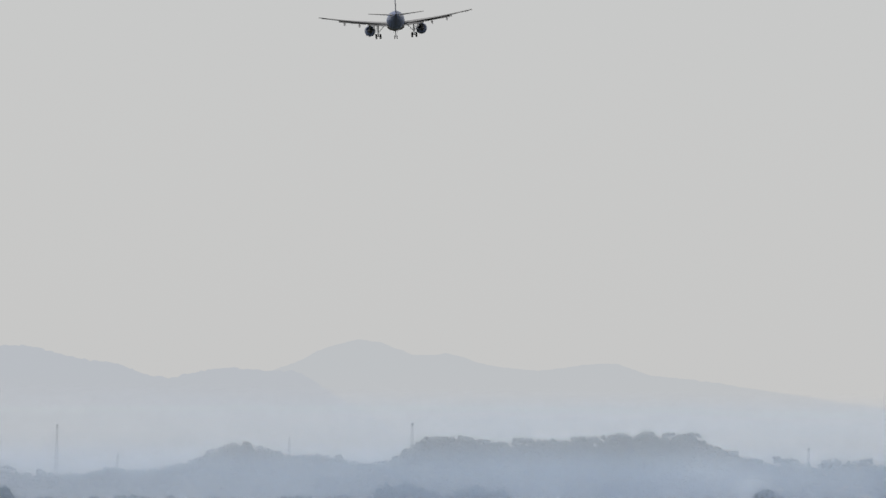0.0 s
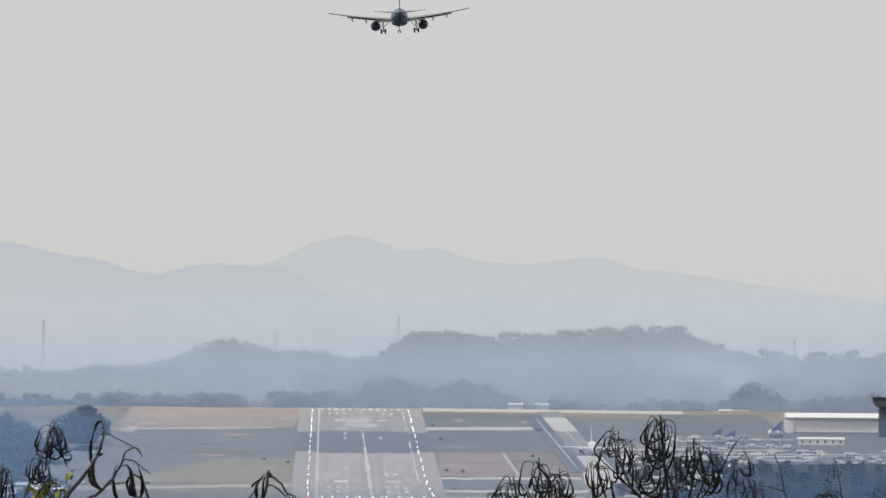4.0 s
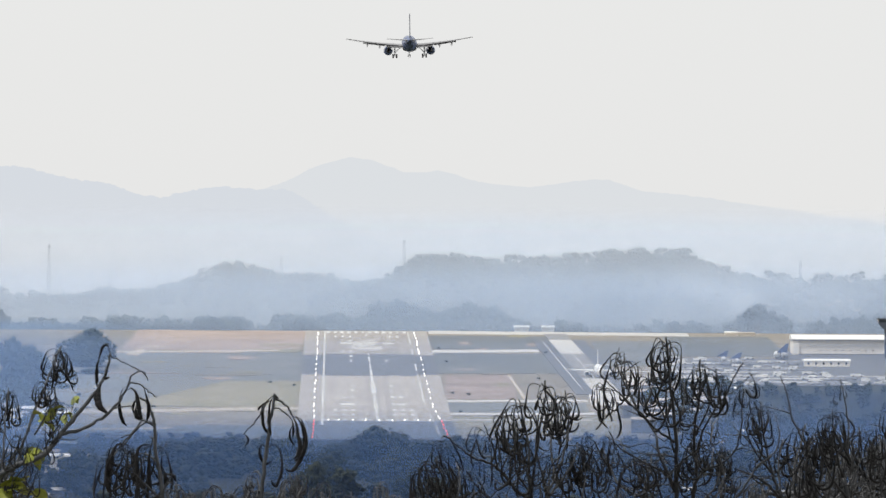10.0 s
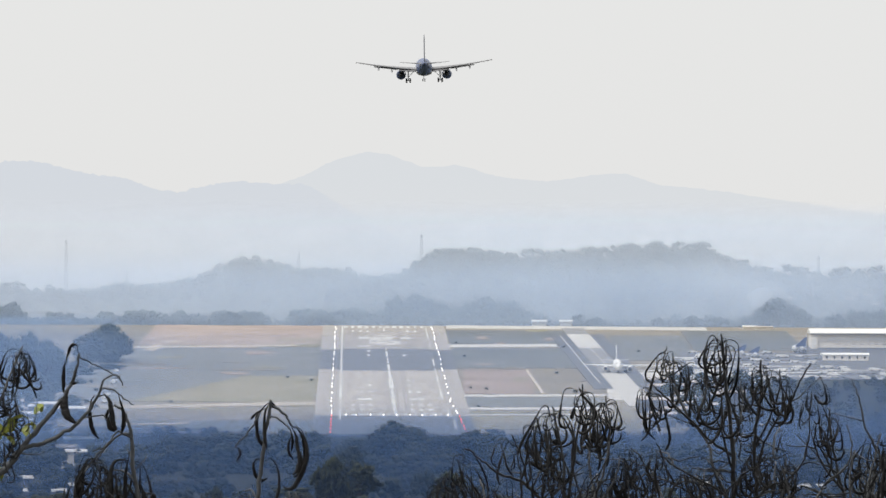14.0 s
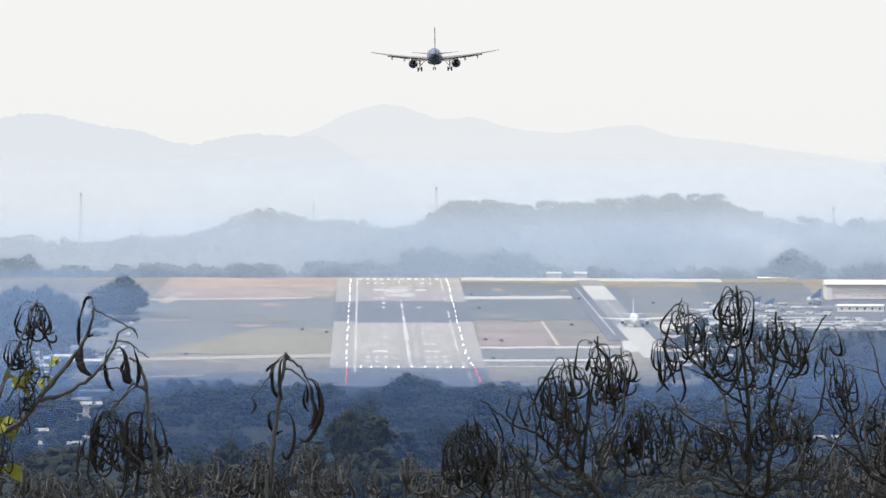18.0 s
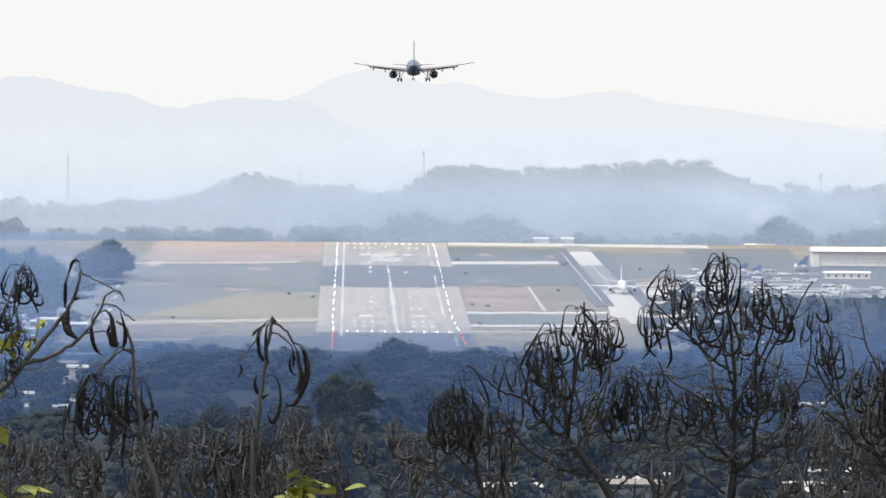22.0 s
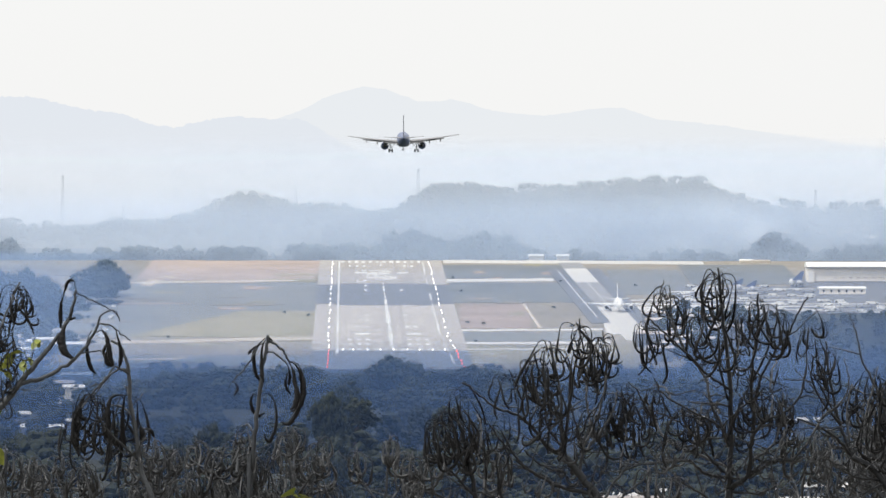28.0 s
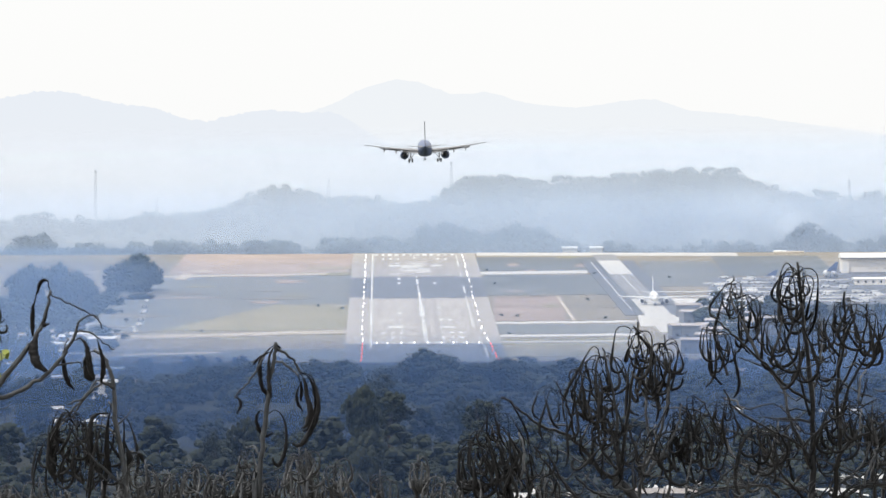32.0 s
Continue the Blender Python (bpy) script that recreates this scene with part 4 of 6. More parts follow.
settle(2, 85.5, 1800, 4)
settle(2, 93.0, 1770, -2)
settle(2, 126.2, 2590, -6)
settle(2, 98.3, 2615, 5)
settle(1, 88.6, 2585, -4)
for x, y, turn in ((-183.5, 3080, 2), (-172.0, 3110, -3), (-187.0, 3140, 4), (-168.0, 3165, 1), (-158.5, 3090, -2)):
    settle(2, x, y, turn)
settle(5, -147.0, 2888, 3)


# lattice masts on the hills
def mast(x, y, z_top, head):
    z0 = land(x, y) - 1
    ob = thing("radio_mast", (x, y, z0), "thin steel lattice radio mast on the hill", "mast", "radio masts")
    h = z_top - z0
    for sx, sy in ((-1, -1), (1, -1), (1, 1), (-1, 1)):
        part("leg", tube([(sx * 1.1, sy * 1.1, 0), (sx * 0.45, sy * 0.45, h)], [0.17, 0.13], 5), M_block, ob)
    n = int(h / 3)
    for k in range(n):
        f, g = k / n, (k + 1) / n
        a, b = lerp(1.1, 0.45, f), lerp(1.1, 0.45, g)
        for s in (-1, 1):
            part("brace", tube([(-a * s, -a, f * h), (b * s, -b, g * h)], [0.10, 0.10], 4), M_block, ob)
    if head:
        part("platform", rings([((0, 0, h - 2.2), 0.7, 0.7, "z"), ((0, 0, h - 0.4), 1.0, 1.0, "z")], 10), M_steel, ob)
    part("antenna", tube([(0, 0, h), (0, 0, h + 2.5)], [0.1, 0.05], 5), M_steel, ob)


mast(*(-15.03, 4440.0, 97.32), True)
mast(*(-240.21, 4640.0, 94.27), True)
mast(*(-92.96, 4630.0, 87.81), False)
mast(*(-200.36, 4610.0, 76.38), False)
mast(*(-229.79, 4610.0, 67.16), False)
mast(*(225.58, 4450.0, 85.4), True)


# runway edge lamps
def lamp(mat, label):
    ob = thing("runway_light", (0, 0, 0), label, "light", "runway edge lights")
    part("stem", rings([((0, 0, -0.1), 0.12, 0.12, "z"), ((0, 0, 0.35), 0.08, 0.08, "z")], 8), M_dark, ob)
    part("lens", rings([((0, 0, 0.3), 0.16, 0.16, "z"), ((0, 0, 0.45), 0.25, 0.25, "z"), ((0, 0, 0.8), 0.23, 0.23, "z"), ((0, 0, 1.0), 0.10, 0.10, "z")], 10), mat, ob)
    return ob


lamps = {"white": lamp(M_lamp, "small white lamp at the runway edge"), "red": lamp(M_lamp_red, "small red lamp at the runway end")}
first = {"white": True, "red": True}
y = 2965
while y < 3998:
    kind = "red" if y < 3088 else "white"
    for s in (-26, 26 + max(0.0, 3200 - y) * 0.0148):
        x = centre(y) + s + rnd.uniform(-0.3, 0.3)
        m = pose(x, y + rnd.uniform(-1, 1), airfield(y) + 0.3)
        if first[kind]:
            lamps[kind].matrix_basis, first[kind] = m, False
        else:
            copy_thing(lamps[kind], m)
    y += 24 if kind == "red" else rnd.choice((16, 20, 26, 40, 52))
for k in range(9):
    copy_thing(lamps["white"], pose(centre(3094) - 20 + 5.4 * k + rnd.uniform(-0.8, 0.8), 3094 + rnd.uniform(-3, 3), airfield(3094) + 0.3))



# ---- trees ----
def unit_ico():
    bm = bmesh.new()
    bmesh.ops.create_icosphere(bm, subdivisions=2, radius=1)
    v = np.array([w.co[:] for w in bm.verts])
    f = np.array([[w.index for w in q.verts] for q in bm.faces])
    bm.free()
    return v, f


ICO_V, ICO_F = unit_ico()
bm0 = bmesh.new()
bmesh.ops.create_icosphere(bm0, subdivisions=1, radius=1)
ICO1_V, ICO1_F = np.array([w.co[:] for w in bm0.verts]), np.array([[w.index for w in q.verts] for q in bm0.faces])
bm0.free()


def clumps(centres, sizes, gen, fine=False):
    """Many ragged leaf clumps as one set of vertices and faces."""
    bv, bf = (ICO_V, ICO_F) if fine else (ICO1_V, ICO1_F)
    V, Fc = [], []
    for k, (c, s) in enumerate(zip(centres, sizes)):
        jitter = 1 + gen.uniform(-0.34, 0.34, (len(bv), 1))
        a = gen.uniform(0, 6.28)
        rot = np.array([[math.cos(a), -math.sin(a), 0], [math.sin(a), math.cos(a), 0], [0, 0, 1]])
        V.append((bv * jitter * np.array([1, 1, 0.72]) * s) @ rot.T + np.array(c))
        Fc.append(bf + k * len(bv))
    return np.concatenate(V), np.concatenate(Fc)


def leaf_quads(centres, size, gen):
    V, Fc = [], []
    for k, c in enumerate(centres):
        d = gen.normal(size=3)
        d /= np.linalg.norm(d)
        u = np.cross(d, gen.normal(size=3))
        u /= np.linalg.norm(u)
        w = np.cross(d, u)
        s = size * gen.uniform(0.6, 1.3)
        V.append(np.array([c - u * s, c + w * s * 0.5, c + u * s, c - w * s * 0.5]))
        Fc.append(np.array([[0, 1, 2, 3]]) + 4 * k)
    return np.concatenate(V), np.concatenate(Fc)


def tree_kind(seed, height, width, mat, flat=0.6, lobes=13, per=24):
    """A broad tropical tree: trunk, limbs, and a crown of leaf clumps in uneven lobes with gaps."""
    gen = np.random.default_rng(seed)
    ob = thing("tree", (0, 0, 0), "dark leafy tree with a broad uneven crown", "tree", "trees round the airfield")
    trunk = [tube([(0, 0, -1.5), (0.1 * height * gen.uniform(-.3, .3), 0, height * 0.25), (0, 0, height * 0.55)], [height * 0.035, height * 0.026, height * 0.015], 8)]
    C, S, Q = [], [], []
    for i in range(lobes):
        a = gen.uniform(0, math.tau)
        r = width * 0.5 * math.sqrt(gen.uniform(0.02, 1)) * 0.78
        top = height * (1 - 0.45 * (r / (width * 0.5)) ** 2 * flat)
        c = np.array([r * math.cos(a), r * math.sin(a), top - height * (gen.uniform(0.14, 0.3) if i % 2 else gen.uniform(0.3, 0.62))])
        trunk.append(tube([(0, 0, height * 0.3), tuple(c * np.array([0.5, 0.5, 0.75])), tuple(c)], [height * 0.016, height * 0.011, height * 0.005], 5))
        R = width * gen.uniform(0.17, 0.25)
        for j in range(per):
            d = gen.normal(size=3)
            d /= np.linalg.norm(d)
            C.append(c + d * R * np.array([1, 1, 0.62]) * gen.uniform(0.5, 1.0))
            S.append(R * gen.uniform(0.16, 0.36))
        for j in range(70):
            d = gen.normal(size=3)
            d /= np.linalg.norm(d)
            Q.append(c + d * R * np.array([1.25, 1.25, 0.85]) * gen.uniform(0.85, 1.12))
    cv, cf = clumps(C, S, gen)
    qv, qf = leaf_quads(Q, height * 0.022, gen)
    part("trunk", joined(*trunk), M_trunk, ob)
    verts = cv.tolist() + qv.tolist()
    faces = cf.tolist() + (qf + len(cv)).tolist()
    part("crown", (verts, faces), mat, ob)
    return ob


def bush_kind(seed, height, width, mat):
    ob = tree_kind(seed, height, width, mat, 0.5, 6, 18)
    tagged(ob, "low dark bush in scrub", "bush", "bushes on the slopes")
    ob.name = "bush"
    return ob


broad = [tree_kind(11, 14, 17, M_leaf), tree_kind(12, 16, 14, M_leaf2, 0.7), tree_kind(13, 12, 18, M_leaf, 0.6), tree_kind(14, 18, 12, M_leaf2, 0.7, 11)]
bushes = [bush_kind(21, 4.0, 7, M_leaf2), bush_kind(22, 5.5, 6, M_leaf)]
placed = set()


def plant(kind, x, y, size=1.0, z=None, wide=None):
    m = pose(x, y, land(x, y) if z is None else z, 0, 0, rnd.uniform(0, 360)) @ Matrix.Diagonal((wide or size, wide or size, size, 1))
    if kind.name in placed:
        ob = copy_thing(kind, m)
    else:
        placed.add(kind.name)
        ob = kind
    ob.matrix_basis = m
    return ob


def crown_at(x, y, z_top, wide, k=None):
    """A tree at (x, y) whose top reaches z_top, with a crown about so many metres wide."""
    kind = broad[rnd.randrange(3) if k is None else k]
    h, w = {0: (14, 17), 1: (16, 14), 2: (12, 18), 3: (18, 12)}[broad.index(kind)]
    z = min(land(x, y), z_top - 4)
    return plant(kind, x, y, (z_top - z) / h, z, wide / w)


# trees behind the far end of the airfield, and single dark ones
crown_at(*(-15.59, 4135.0, 63.0), 22.27, 0)
crown_at(*(-29.94, 4140.0, 59.81), 19.11, 2)
crown_at(*(-2.86, 4125.0, 58.58), 19.04, 1)
crown_at(*(20.97, 4130.0, 59.83), 25.42, 2)
crown_at(*(35.31, 4135.0, 59.19), 22.27, 0)
crown_at(*(9.82, 4120.0, 56.06), 19.02, 1)
crown_at(*(-66.8, 4058.0, 50.33), 21.85, 2)
crown_at(*(-74.6, 4058.0, 49.09), 15.61, 2)
crown_at(*(-119.54, 4068.0, 52.48), 17.52, 0)
crown_at(*(-105.87, 4060.0, 52.51), 13.74, 1)
crown_at(*(-170.95, 4048.0, 50.38), 19.31, 2)
crown_at(*(-160.84, 4068.0, 48.1), 17.52, 0)
crown_at(*(-240.64, 4068.0, 57.48), 17.52, 0)
crown_at(*(-248.8, 4048.0, 55.99), 18.68, 1)
crown_at(*(-207.53, 4063.0, 48.12), 18.75, 2)
crown_at(*(-193.7, 4068.0, 47.47), 15.65, 2)
crown_at(*(-219.13, 4058.0, 49.71), 7.49, 3)
crown_at(*(73.89, 4070.0, 51.84), 12.52, 1)
crown_at(*(81.51, 4060.0, 49.39), 12.49, 2)
crown_at(*(116.38, 4078.0, 49.3), 12.55, 2)
crown_at(*(136.79, 4060.0, 51.26), 12.49, 0)
crown_at(*(152.16, 4070.0, 49.34), 17.53, 2)
crown_at(*(182.92, 4058.0, 61.26), 21.85, 0)
crown_at(*(175.55, 4068.0, 55.92), 15.65, 1)
crown_at(*(193.85, 4058.0, 53.77), 15.61, 2)
crown_at(*(166.16, 4068.0, 51.22), 12.52, 1)
crown_at(*(226.24, 4068.0, 56.23), 9.39, 3)
crown_at(*(231.88, 4068.0, 54.35), 10.64, 1)
crown_at(*(239.37, 4073.0, 57.15), 9.4, 3)
crown_at(*(243.75, 4073.0, 53.71), 12.53, 1)
crown_at(*(214.67, 4068.0, 51.22), 15.65, 2)
crown_at(*(267.34, 4060.0, 60.63), 18.74, 0)
crown_at(*(251.72, 4060.0, 55.01), 15.62, 2)
crown_at(*(299.15, 4068.0, 79.39), 6.88, 3)
crown_at(*(287.34, 4078.0, 57.45), 18.82, 1)
crown_at(*(-166.71, 3600.0, 48.4), 19.94, 0)
crown_at(*(-174.11, 3570.0, 39.79), 13.73, 1)
crown_at(*(-158.56, 3560.0, 42.62), 12.6, 2)
crown_at(*(-159.92, 3500.0, 29.62), 16.15, 0)
crown_at(*(-203.74, 3560.0, 42.62), 19.17, 2)
crown_at(*(-218.94, 3540.0, 42.22), 16.34, 0)
crown_at(*(-189.27, 3520.0, 38.86), 16.25, 1)
crown_at(*(-173.56, 3450.0, 30.19), 15.92, 2)

crown_at(-171.0, 3590, 45.0, 20.0, 0)
crown_at(-162.5, 3585, 41.0, 17.0, 2)
crown_at(-168.0, 3575, 37.0, 20.0, 1)
crown_at(-194.0, 3560, 40.5, 21.0, 0)
crown_at(-212.0, 3550, 42.0, 22.0, 2)

# valley trees before the airfield
crown_at(-118.8, 2885, 1.4, 16.0, 0)
crown_at(-108.6, 2878, 7.9, 16.0, 2)
crown_at(-98.4, 2871, 9.3, 20.0, 0)
crown_at(-87.2, 2864, 10.9, 21.3, 1)
crown_at(-77.8, 2885, 10.3, 22.6, 0)
crown_at(-64.3, 2878, 10.2, 21.3, 2)
crown_at(-53.6, 2871, 11.1, 18.6, 0)
crown_at(-37.1, 2864, 9.0, 14.7, 1)
crown_at(-27.9, 2885, 10.4, 18.6, 0)
crown_at(-19.0, 2878, 13.8, 25.3, 2)
crown_at(-11.2, 2871, 11.8, 16.0, 0)
crown_at(-1.9, 2864, 10.3, 17.3, 1)
crown_at(9.8, 2885, 11.3, 20.0, 0)
crown_at(18.7, 2878, 9.3, 17.3, 2)
crown_at(35.2, 2871, 11.2, 21.3, 0)
crown_at(*(-32.55, 2300.0, 21.17), 14.15, 3)
crown_at(*(-26.65, 2250.0, 14.62), 15.58, 1)
crown_at(*(-34.52, 2200.0, 17.54), 11.85, 0)
crown_at(*(-21.23, 1500.0, 26.15), 12.69, 1)
crown_at(*(-23.05, 1400.0, 24.77), 12.92, 0)
crown_at(*(-68.55, 1900.0, 14.46), 4.97, 3)
crown_at(*(-62.92, 2000.0, 13.85), 9.23, 0)
crown_at(*(-7.78, 2300.0, 9.85), 12.38, 2)
crown_at(*(1.04, 2250.0, 12.02), 12.12, 1)
crown_at(*(165.23, 3000.0, 10.0), 20.77, 0)
crown_at(*(180.27, 3020.0, 17.96), 27.88, 2)
crown_at(*(200.83, 3050.0, 21.2), 28.15, 0)
crown_at(*(217.73, 3090.0, 25.79), 28.52, 2)
crown_at(*(107.82, 1600.0, 30.62), 16.0, 0)
for i in range(110):
    y = rnd.uniform(1500, 2880)
    x = rnd.uniform(-0.075, 0.085) * y
    plant(broad[rnd.randrange(4)], x, y, rnd.uniform(0.45, 0.85))
for i in range(44):
    y = rnd.uniform(2950, 3340)
    plant(broad[rnd.randrange(3)], (rnd.uniform(1180, 1780) - 784) / 13000 * y, y, rnd.uniform(0.4, 0.75))
for i in range(40):
    y = rnd.uniform(2990, 3600)
    plant(bushes[rnd.randrange(2)] if rnd.random() < 0.4 else broad[rnd.randrange(3)], (rnd.uniform(-60, 205) - 784) / 13000 * y - 8, y, rnd.uniform(0.4, 0.65))
for x, y in ((-74, 3420), (-62, 3395), (5, 3790), (9, 3640), (11, 3330), (18, 3320), (52, 3470), (58, 3300), (14, 3170), (-120, 3200), (97, 3700), (60, 3745)):
    plant(bushes[0], x, y, 0.3)


# woods: masses of crowns on the hills, over the valley and on the slopes beside the airfield
def woods(label, seed, areas, mat):
    """areas: (number, x from, x to, y from, y to, smallest, largest); x in metres, or as a share of y where under 1."""
    gen = np.random.default_rng(seed)
    C, S = [], []
    for number, x0, x1, y0, y1, a, b in areas:
        for i in range(number):
            y = gen.uniform(y0, y1)
            x = gen.uniform(x0, x1) * (y if abs(x0) < 1 else 1)
            size, z = gen.uniform(a, b), land(x, y)
            for j in range(30):
                up = gen.uniform(0.05, 0.97)
                spread = 0.12 + math.sqrt(max(0.0, 1 - ((up - 0.42) / 0.58) ** 2))
                C.append((x + gen.uniform(-.40, .40) * size * spread, y + gen.uniform(-.4, .4) * size, z + size * up))
                S.append(size * gen.uniform(0.10, 0.20))
    v, f = clumps(C, S, gen)
    tagged(part("woods", (v.tolist(), f.tolist()), mat), label, "woods", kind="stuff")


woods("dense dark woods covering the far hills", 77, ((480, -70, 360, 4230, 4430, 5, 8), (170, -50, 345, 4415, 4436, 5, 8.5), (34, -12, 95, 4424, 4436, 8, 12.5), (26, 100, 345, 4425, 4436, 8, 13), (7, 106, 134, 4424, 4436, 7, 12), (5, 146, 162, 4424, 4436, 8, 13), (7, 132, 174, 4424, 4436, 7, 11), (7, -14, 32, 4424, 4434, 8, 12), (2, 37, 39, 4424, 4434, 9, 11), (8, 46, 92, 4424, 4434, 8, 12), (120, -60, 350, 4240, 4330, 8, 12), (560, -380, 10, 4560, 4630, 3, 6), (40, -380, 10, 4600, 4630, 5, 8), (150, -380, 10, 4490, 4580, 4, 7), (340, -400, 380, 4085, 4190, 6, 10),
    (60, -195, -105, 4110, 4165, 9, 14), (110, -85, 55, 4112, 4165, 9, 15.5), (50, 120, 260, 4112, 4165, 8, 13), (40, -320, -200, 4112, 4165, 8, 13), (110, 160, 345, 4416, 4436, 3.5, 6.5), (70, -45, 180, 4422, 4436, 4, 8)), M_leaf2)
woods("dense dark woods filling the valley", 78, ((560, -0.085, 0.095, 1300, 2880, 6, 12), (140, -0.08, 0.08, 2780, 2900, 6, 10), (110, -140, 105, 2885, 2940, 4, 9), (40, -138, -75, 2935, 2962, 2.5, 5), (30, 20, 100, 2935, 2962, 2.5, 5), (200, -0.03, 0.095, 1420, 2050, 4, 7)), M_leaf)
woods("dark scrub woods on the slopes by the airfield", 79, ((170, -265, -172, 2990, 3660, 5, 10), (430, 98, 300, 2980, 3335, 5, 9), (260, 120, 290, 3310, 3376, 3, 4.6)), M_leaf)



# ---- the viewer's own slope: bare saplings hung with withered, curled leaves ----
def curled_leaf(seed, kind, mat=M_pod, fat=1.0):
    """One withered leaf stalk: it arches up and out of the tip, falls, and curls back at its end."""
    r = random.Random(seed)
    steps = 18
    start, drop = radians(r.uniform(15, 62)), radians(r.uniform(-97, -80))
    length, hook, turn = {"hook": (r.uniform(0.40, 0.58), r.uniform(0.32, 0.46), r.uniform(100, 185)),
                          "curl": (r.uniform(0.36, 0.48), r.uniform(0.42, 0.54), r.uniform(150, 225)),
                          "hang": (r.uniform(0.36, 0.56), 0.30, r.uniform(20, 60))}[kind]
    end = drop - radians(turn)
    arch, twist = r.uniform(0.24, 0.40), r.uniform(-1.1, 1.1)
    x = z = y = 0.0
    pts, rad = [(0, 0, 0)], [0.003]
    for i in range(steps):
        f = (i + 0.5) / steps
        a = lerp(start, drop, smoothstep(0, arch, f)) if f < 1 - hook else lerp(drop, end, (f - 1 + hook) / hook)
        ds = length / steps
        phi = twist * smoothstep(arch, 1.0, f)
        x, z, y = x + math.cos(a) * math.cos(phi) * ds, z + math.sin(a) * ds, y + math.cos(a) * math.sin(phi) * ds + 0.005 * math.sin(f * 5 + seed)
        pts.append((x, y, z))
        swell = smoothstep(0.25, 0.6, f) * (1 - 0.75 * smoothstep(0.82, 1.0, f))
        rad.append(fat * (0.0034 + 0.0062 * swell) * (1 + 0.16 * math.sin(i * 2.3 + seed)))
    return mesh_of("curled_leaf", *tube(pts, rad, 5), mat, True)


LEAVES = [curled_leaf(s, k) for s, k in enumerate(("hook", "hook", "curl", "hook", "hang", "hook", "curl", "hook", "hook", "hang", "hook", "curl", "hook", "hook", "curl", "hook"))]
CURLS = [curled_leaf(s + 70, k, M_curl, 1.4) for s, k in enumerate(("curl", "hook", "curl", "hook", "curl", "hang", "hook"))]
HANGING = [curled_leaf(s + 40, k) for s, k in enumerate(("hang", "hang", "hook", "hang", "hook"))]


def sprout(parent, tip, count, r, scale=1.0, kinds=None):
    """A tuft: stalks set round the tip, falling to all sides like an umbrella."""
    # High tufts get the backlit near-black leaves, low ones the sunlit paler set.
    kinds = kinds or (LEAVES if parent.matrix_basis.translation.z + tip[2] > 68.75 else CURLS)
    count = round(count * 1.35)
    for i in range(count):
        ob = new("curled_leaf", kinds[r.randrange(len(kinds))])
        ob.parent = parent
        s = scale * r.uniform(0.48, 1.0)
        down = Vector((r.gauss(0, 0.012), r.gauss(0, 0.012), -0.045 - abs(r.gauss(0, 0.035)))) * scale
        ob.matrix_basis = Matrix.Translation(Vector(tip) + down) @ pose(0, 0, 0, r.gauss(0, 12), r.gauss(0, 15), 360 * (i + r.uniform(-0.4, 0.4)) / count) @ Matrix.Diagonal((s, s, s * r.uniform(0.85, 1.12), 1))


def glide(pts, r, sub=5, kink=0.003):
    """A smooth, slightly knotty path through a few points."""
    p = [Vector(q) for q in pts]
    p = [p[0] * 2 - p[1]] + p + [p[-1] * 2 - p[-2]]
    out = [p[1]]
    for i in range(1, len(p) - 2):
        for k in range(1, sub + 1):
            t = k / sub
            q = 0.5 * (2 * p[i] + (p[i + 1] - p[i - 1]) * t + (2 * p[i - 1] - 5 * p[i] + 4 * p[i + 1] - p[i + 2]) * t * t + (3 * p[i] - p[i - 1] - 3 * p[i + 1] + p[i + 2]) * t ** 3)
            out.append(q + Vector((r.gauss(0, kink), r.gauss(0, kink), r.gauss(0, kink))))
    return out


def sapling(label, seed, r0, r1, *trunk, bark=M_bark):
    """A bare sapling; gives back the function that grows its limbs."""
    r = random.Random(seed)
    base = Vector(trunk[0])
    root = Vector((base.x, base.y, land(base.x, base.y) - 0.2))
    ob = thing("sapling", tuple(root), label, "sapling", "withered saplings on the slope")

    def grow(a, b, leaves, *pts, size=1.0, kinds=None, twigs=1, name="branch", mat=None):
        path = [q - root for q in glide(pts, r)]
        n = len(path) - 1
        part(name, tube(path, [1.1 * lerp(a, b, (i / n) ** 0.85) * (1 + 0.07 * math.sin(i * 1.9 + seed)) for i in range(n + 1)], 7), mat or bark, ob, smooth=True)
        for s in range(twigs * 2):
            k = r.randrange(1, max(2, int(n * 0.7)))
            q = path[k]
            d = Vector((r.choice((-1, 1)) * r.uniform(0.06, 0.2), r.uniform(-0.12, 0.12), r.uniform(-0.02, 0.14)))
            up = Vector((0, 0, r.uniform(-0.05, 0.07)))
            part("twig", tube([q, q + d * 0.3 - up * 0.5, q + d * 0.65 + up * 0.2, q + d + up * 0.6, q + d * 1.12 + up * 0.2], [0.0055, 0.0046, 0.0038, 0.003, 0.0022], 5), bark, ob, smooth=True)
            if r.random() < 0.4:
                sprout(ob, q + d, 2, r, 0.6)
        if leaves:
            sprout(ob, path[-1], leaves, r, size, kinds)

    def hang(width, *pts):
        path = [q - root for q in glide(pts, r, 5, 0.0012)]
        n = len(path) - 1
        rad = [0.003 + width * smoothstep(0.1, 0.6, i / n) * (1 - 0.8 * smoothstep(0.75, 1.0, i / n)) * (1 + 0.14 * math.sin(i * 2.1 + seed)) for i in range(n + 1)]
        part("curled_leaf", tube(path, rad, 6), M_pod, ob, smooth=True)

    grow(r0, r1, 0, root, *trunk, twigs=0, name="trunk")
    grow.hang = hang
    return grow


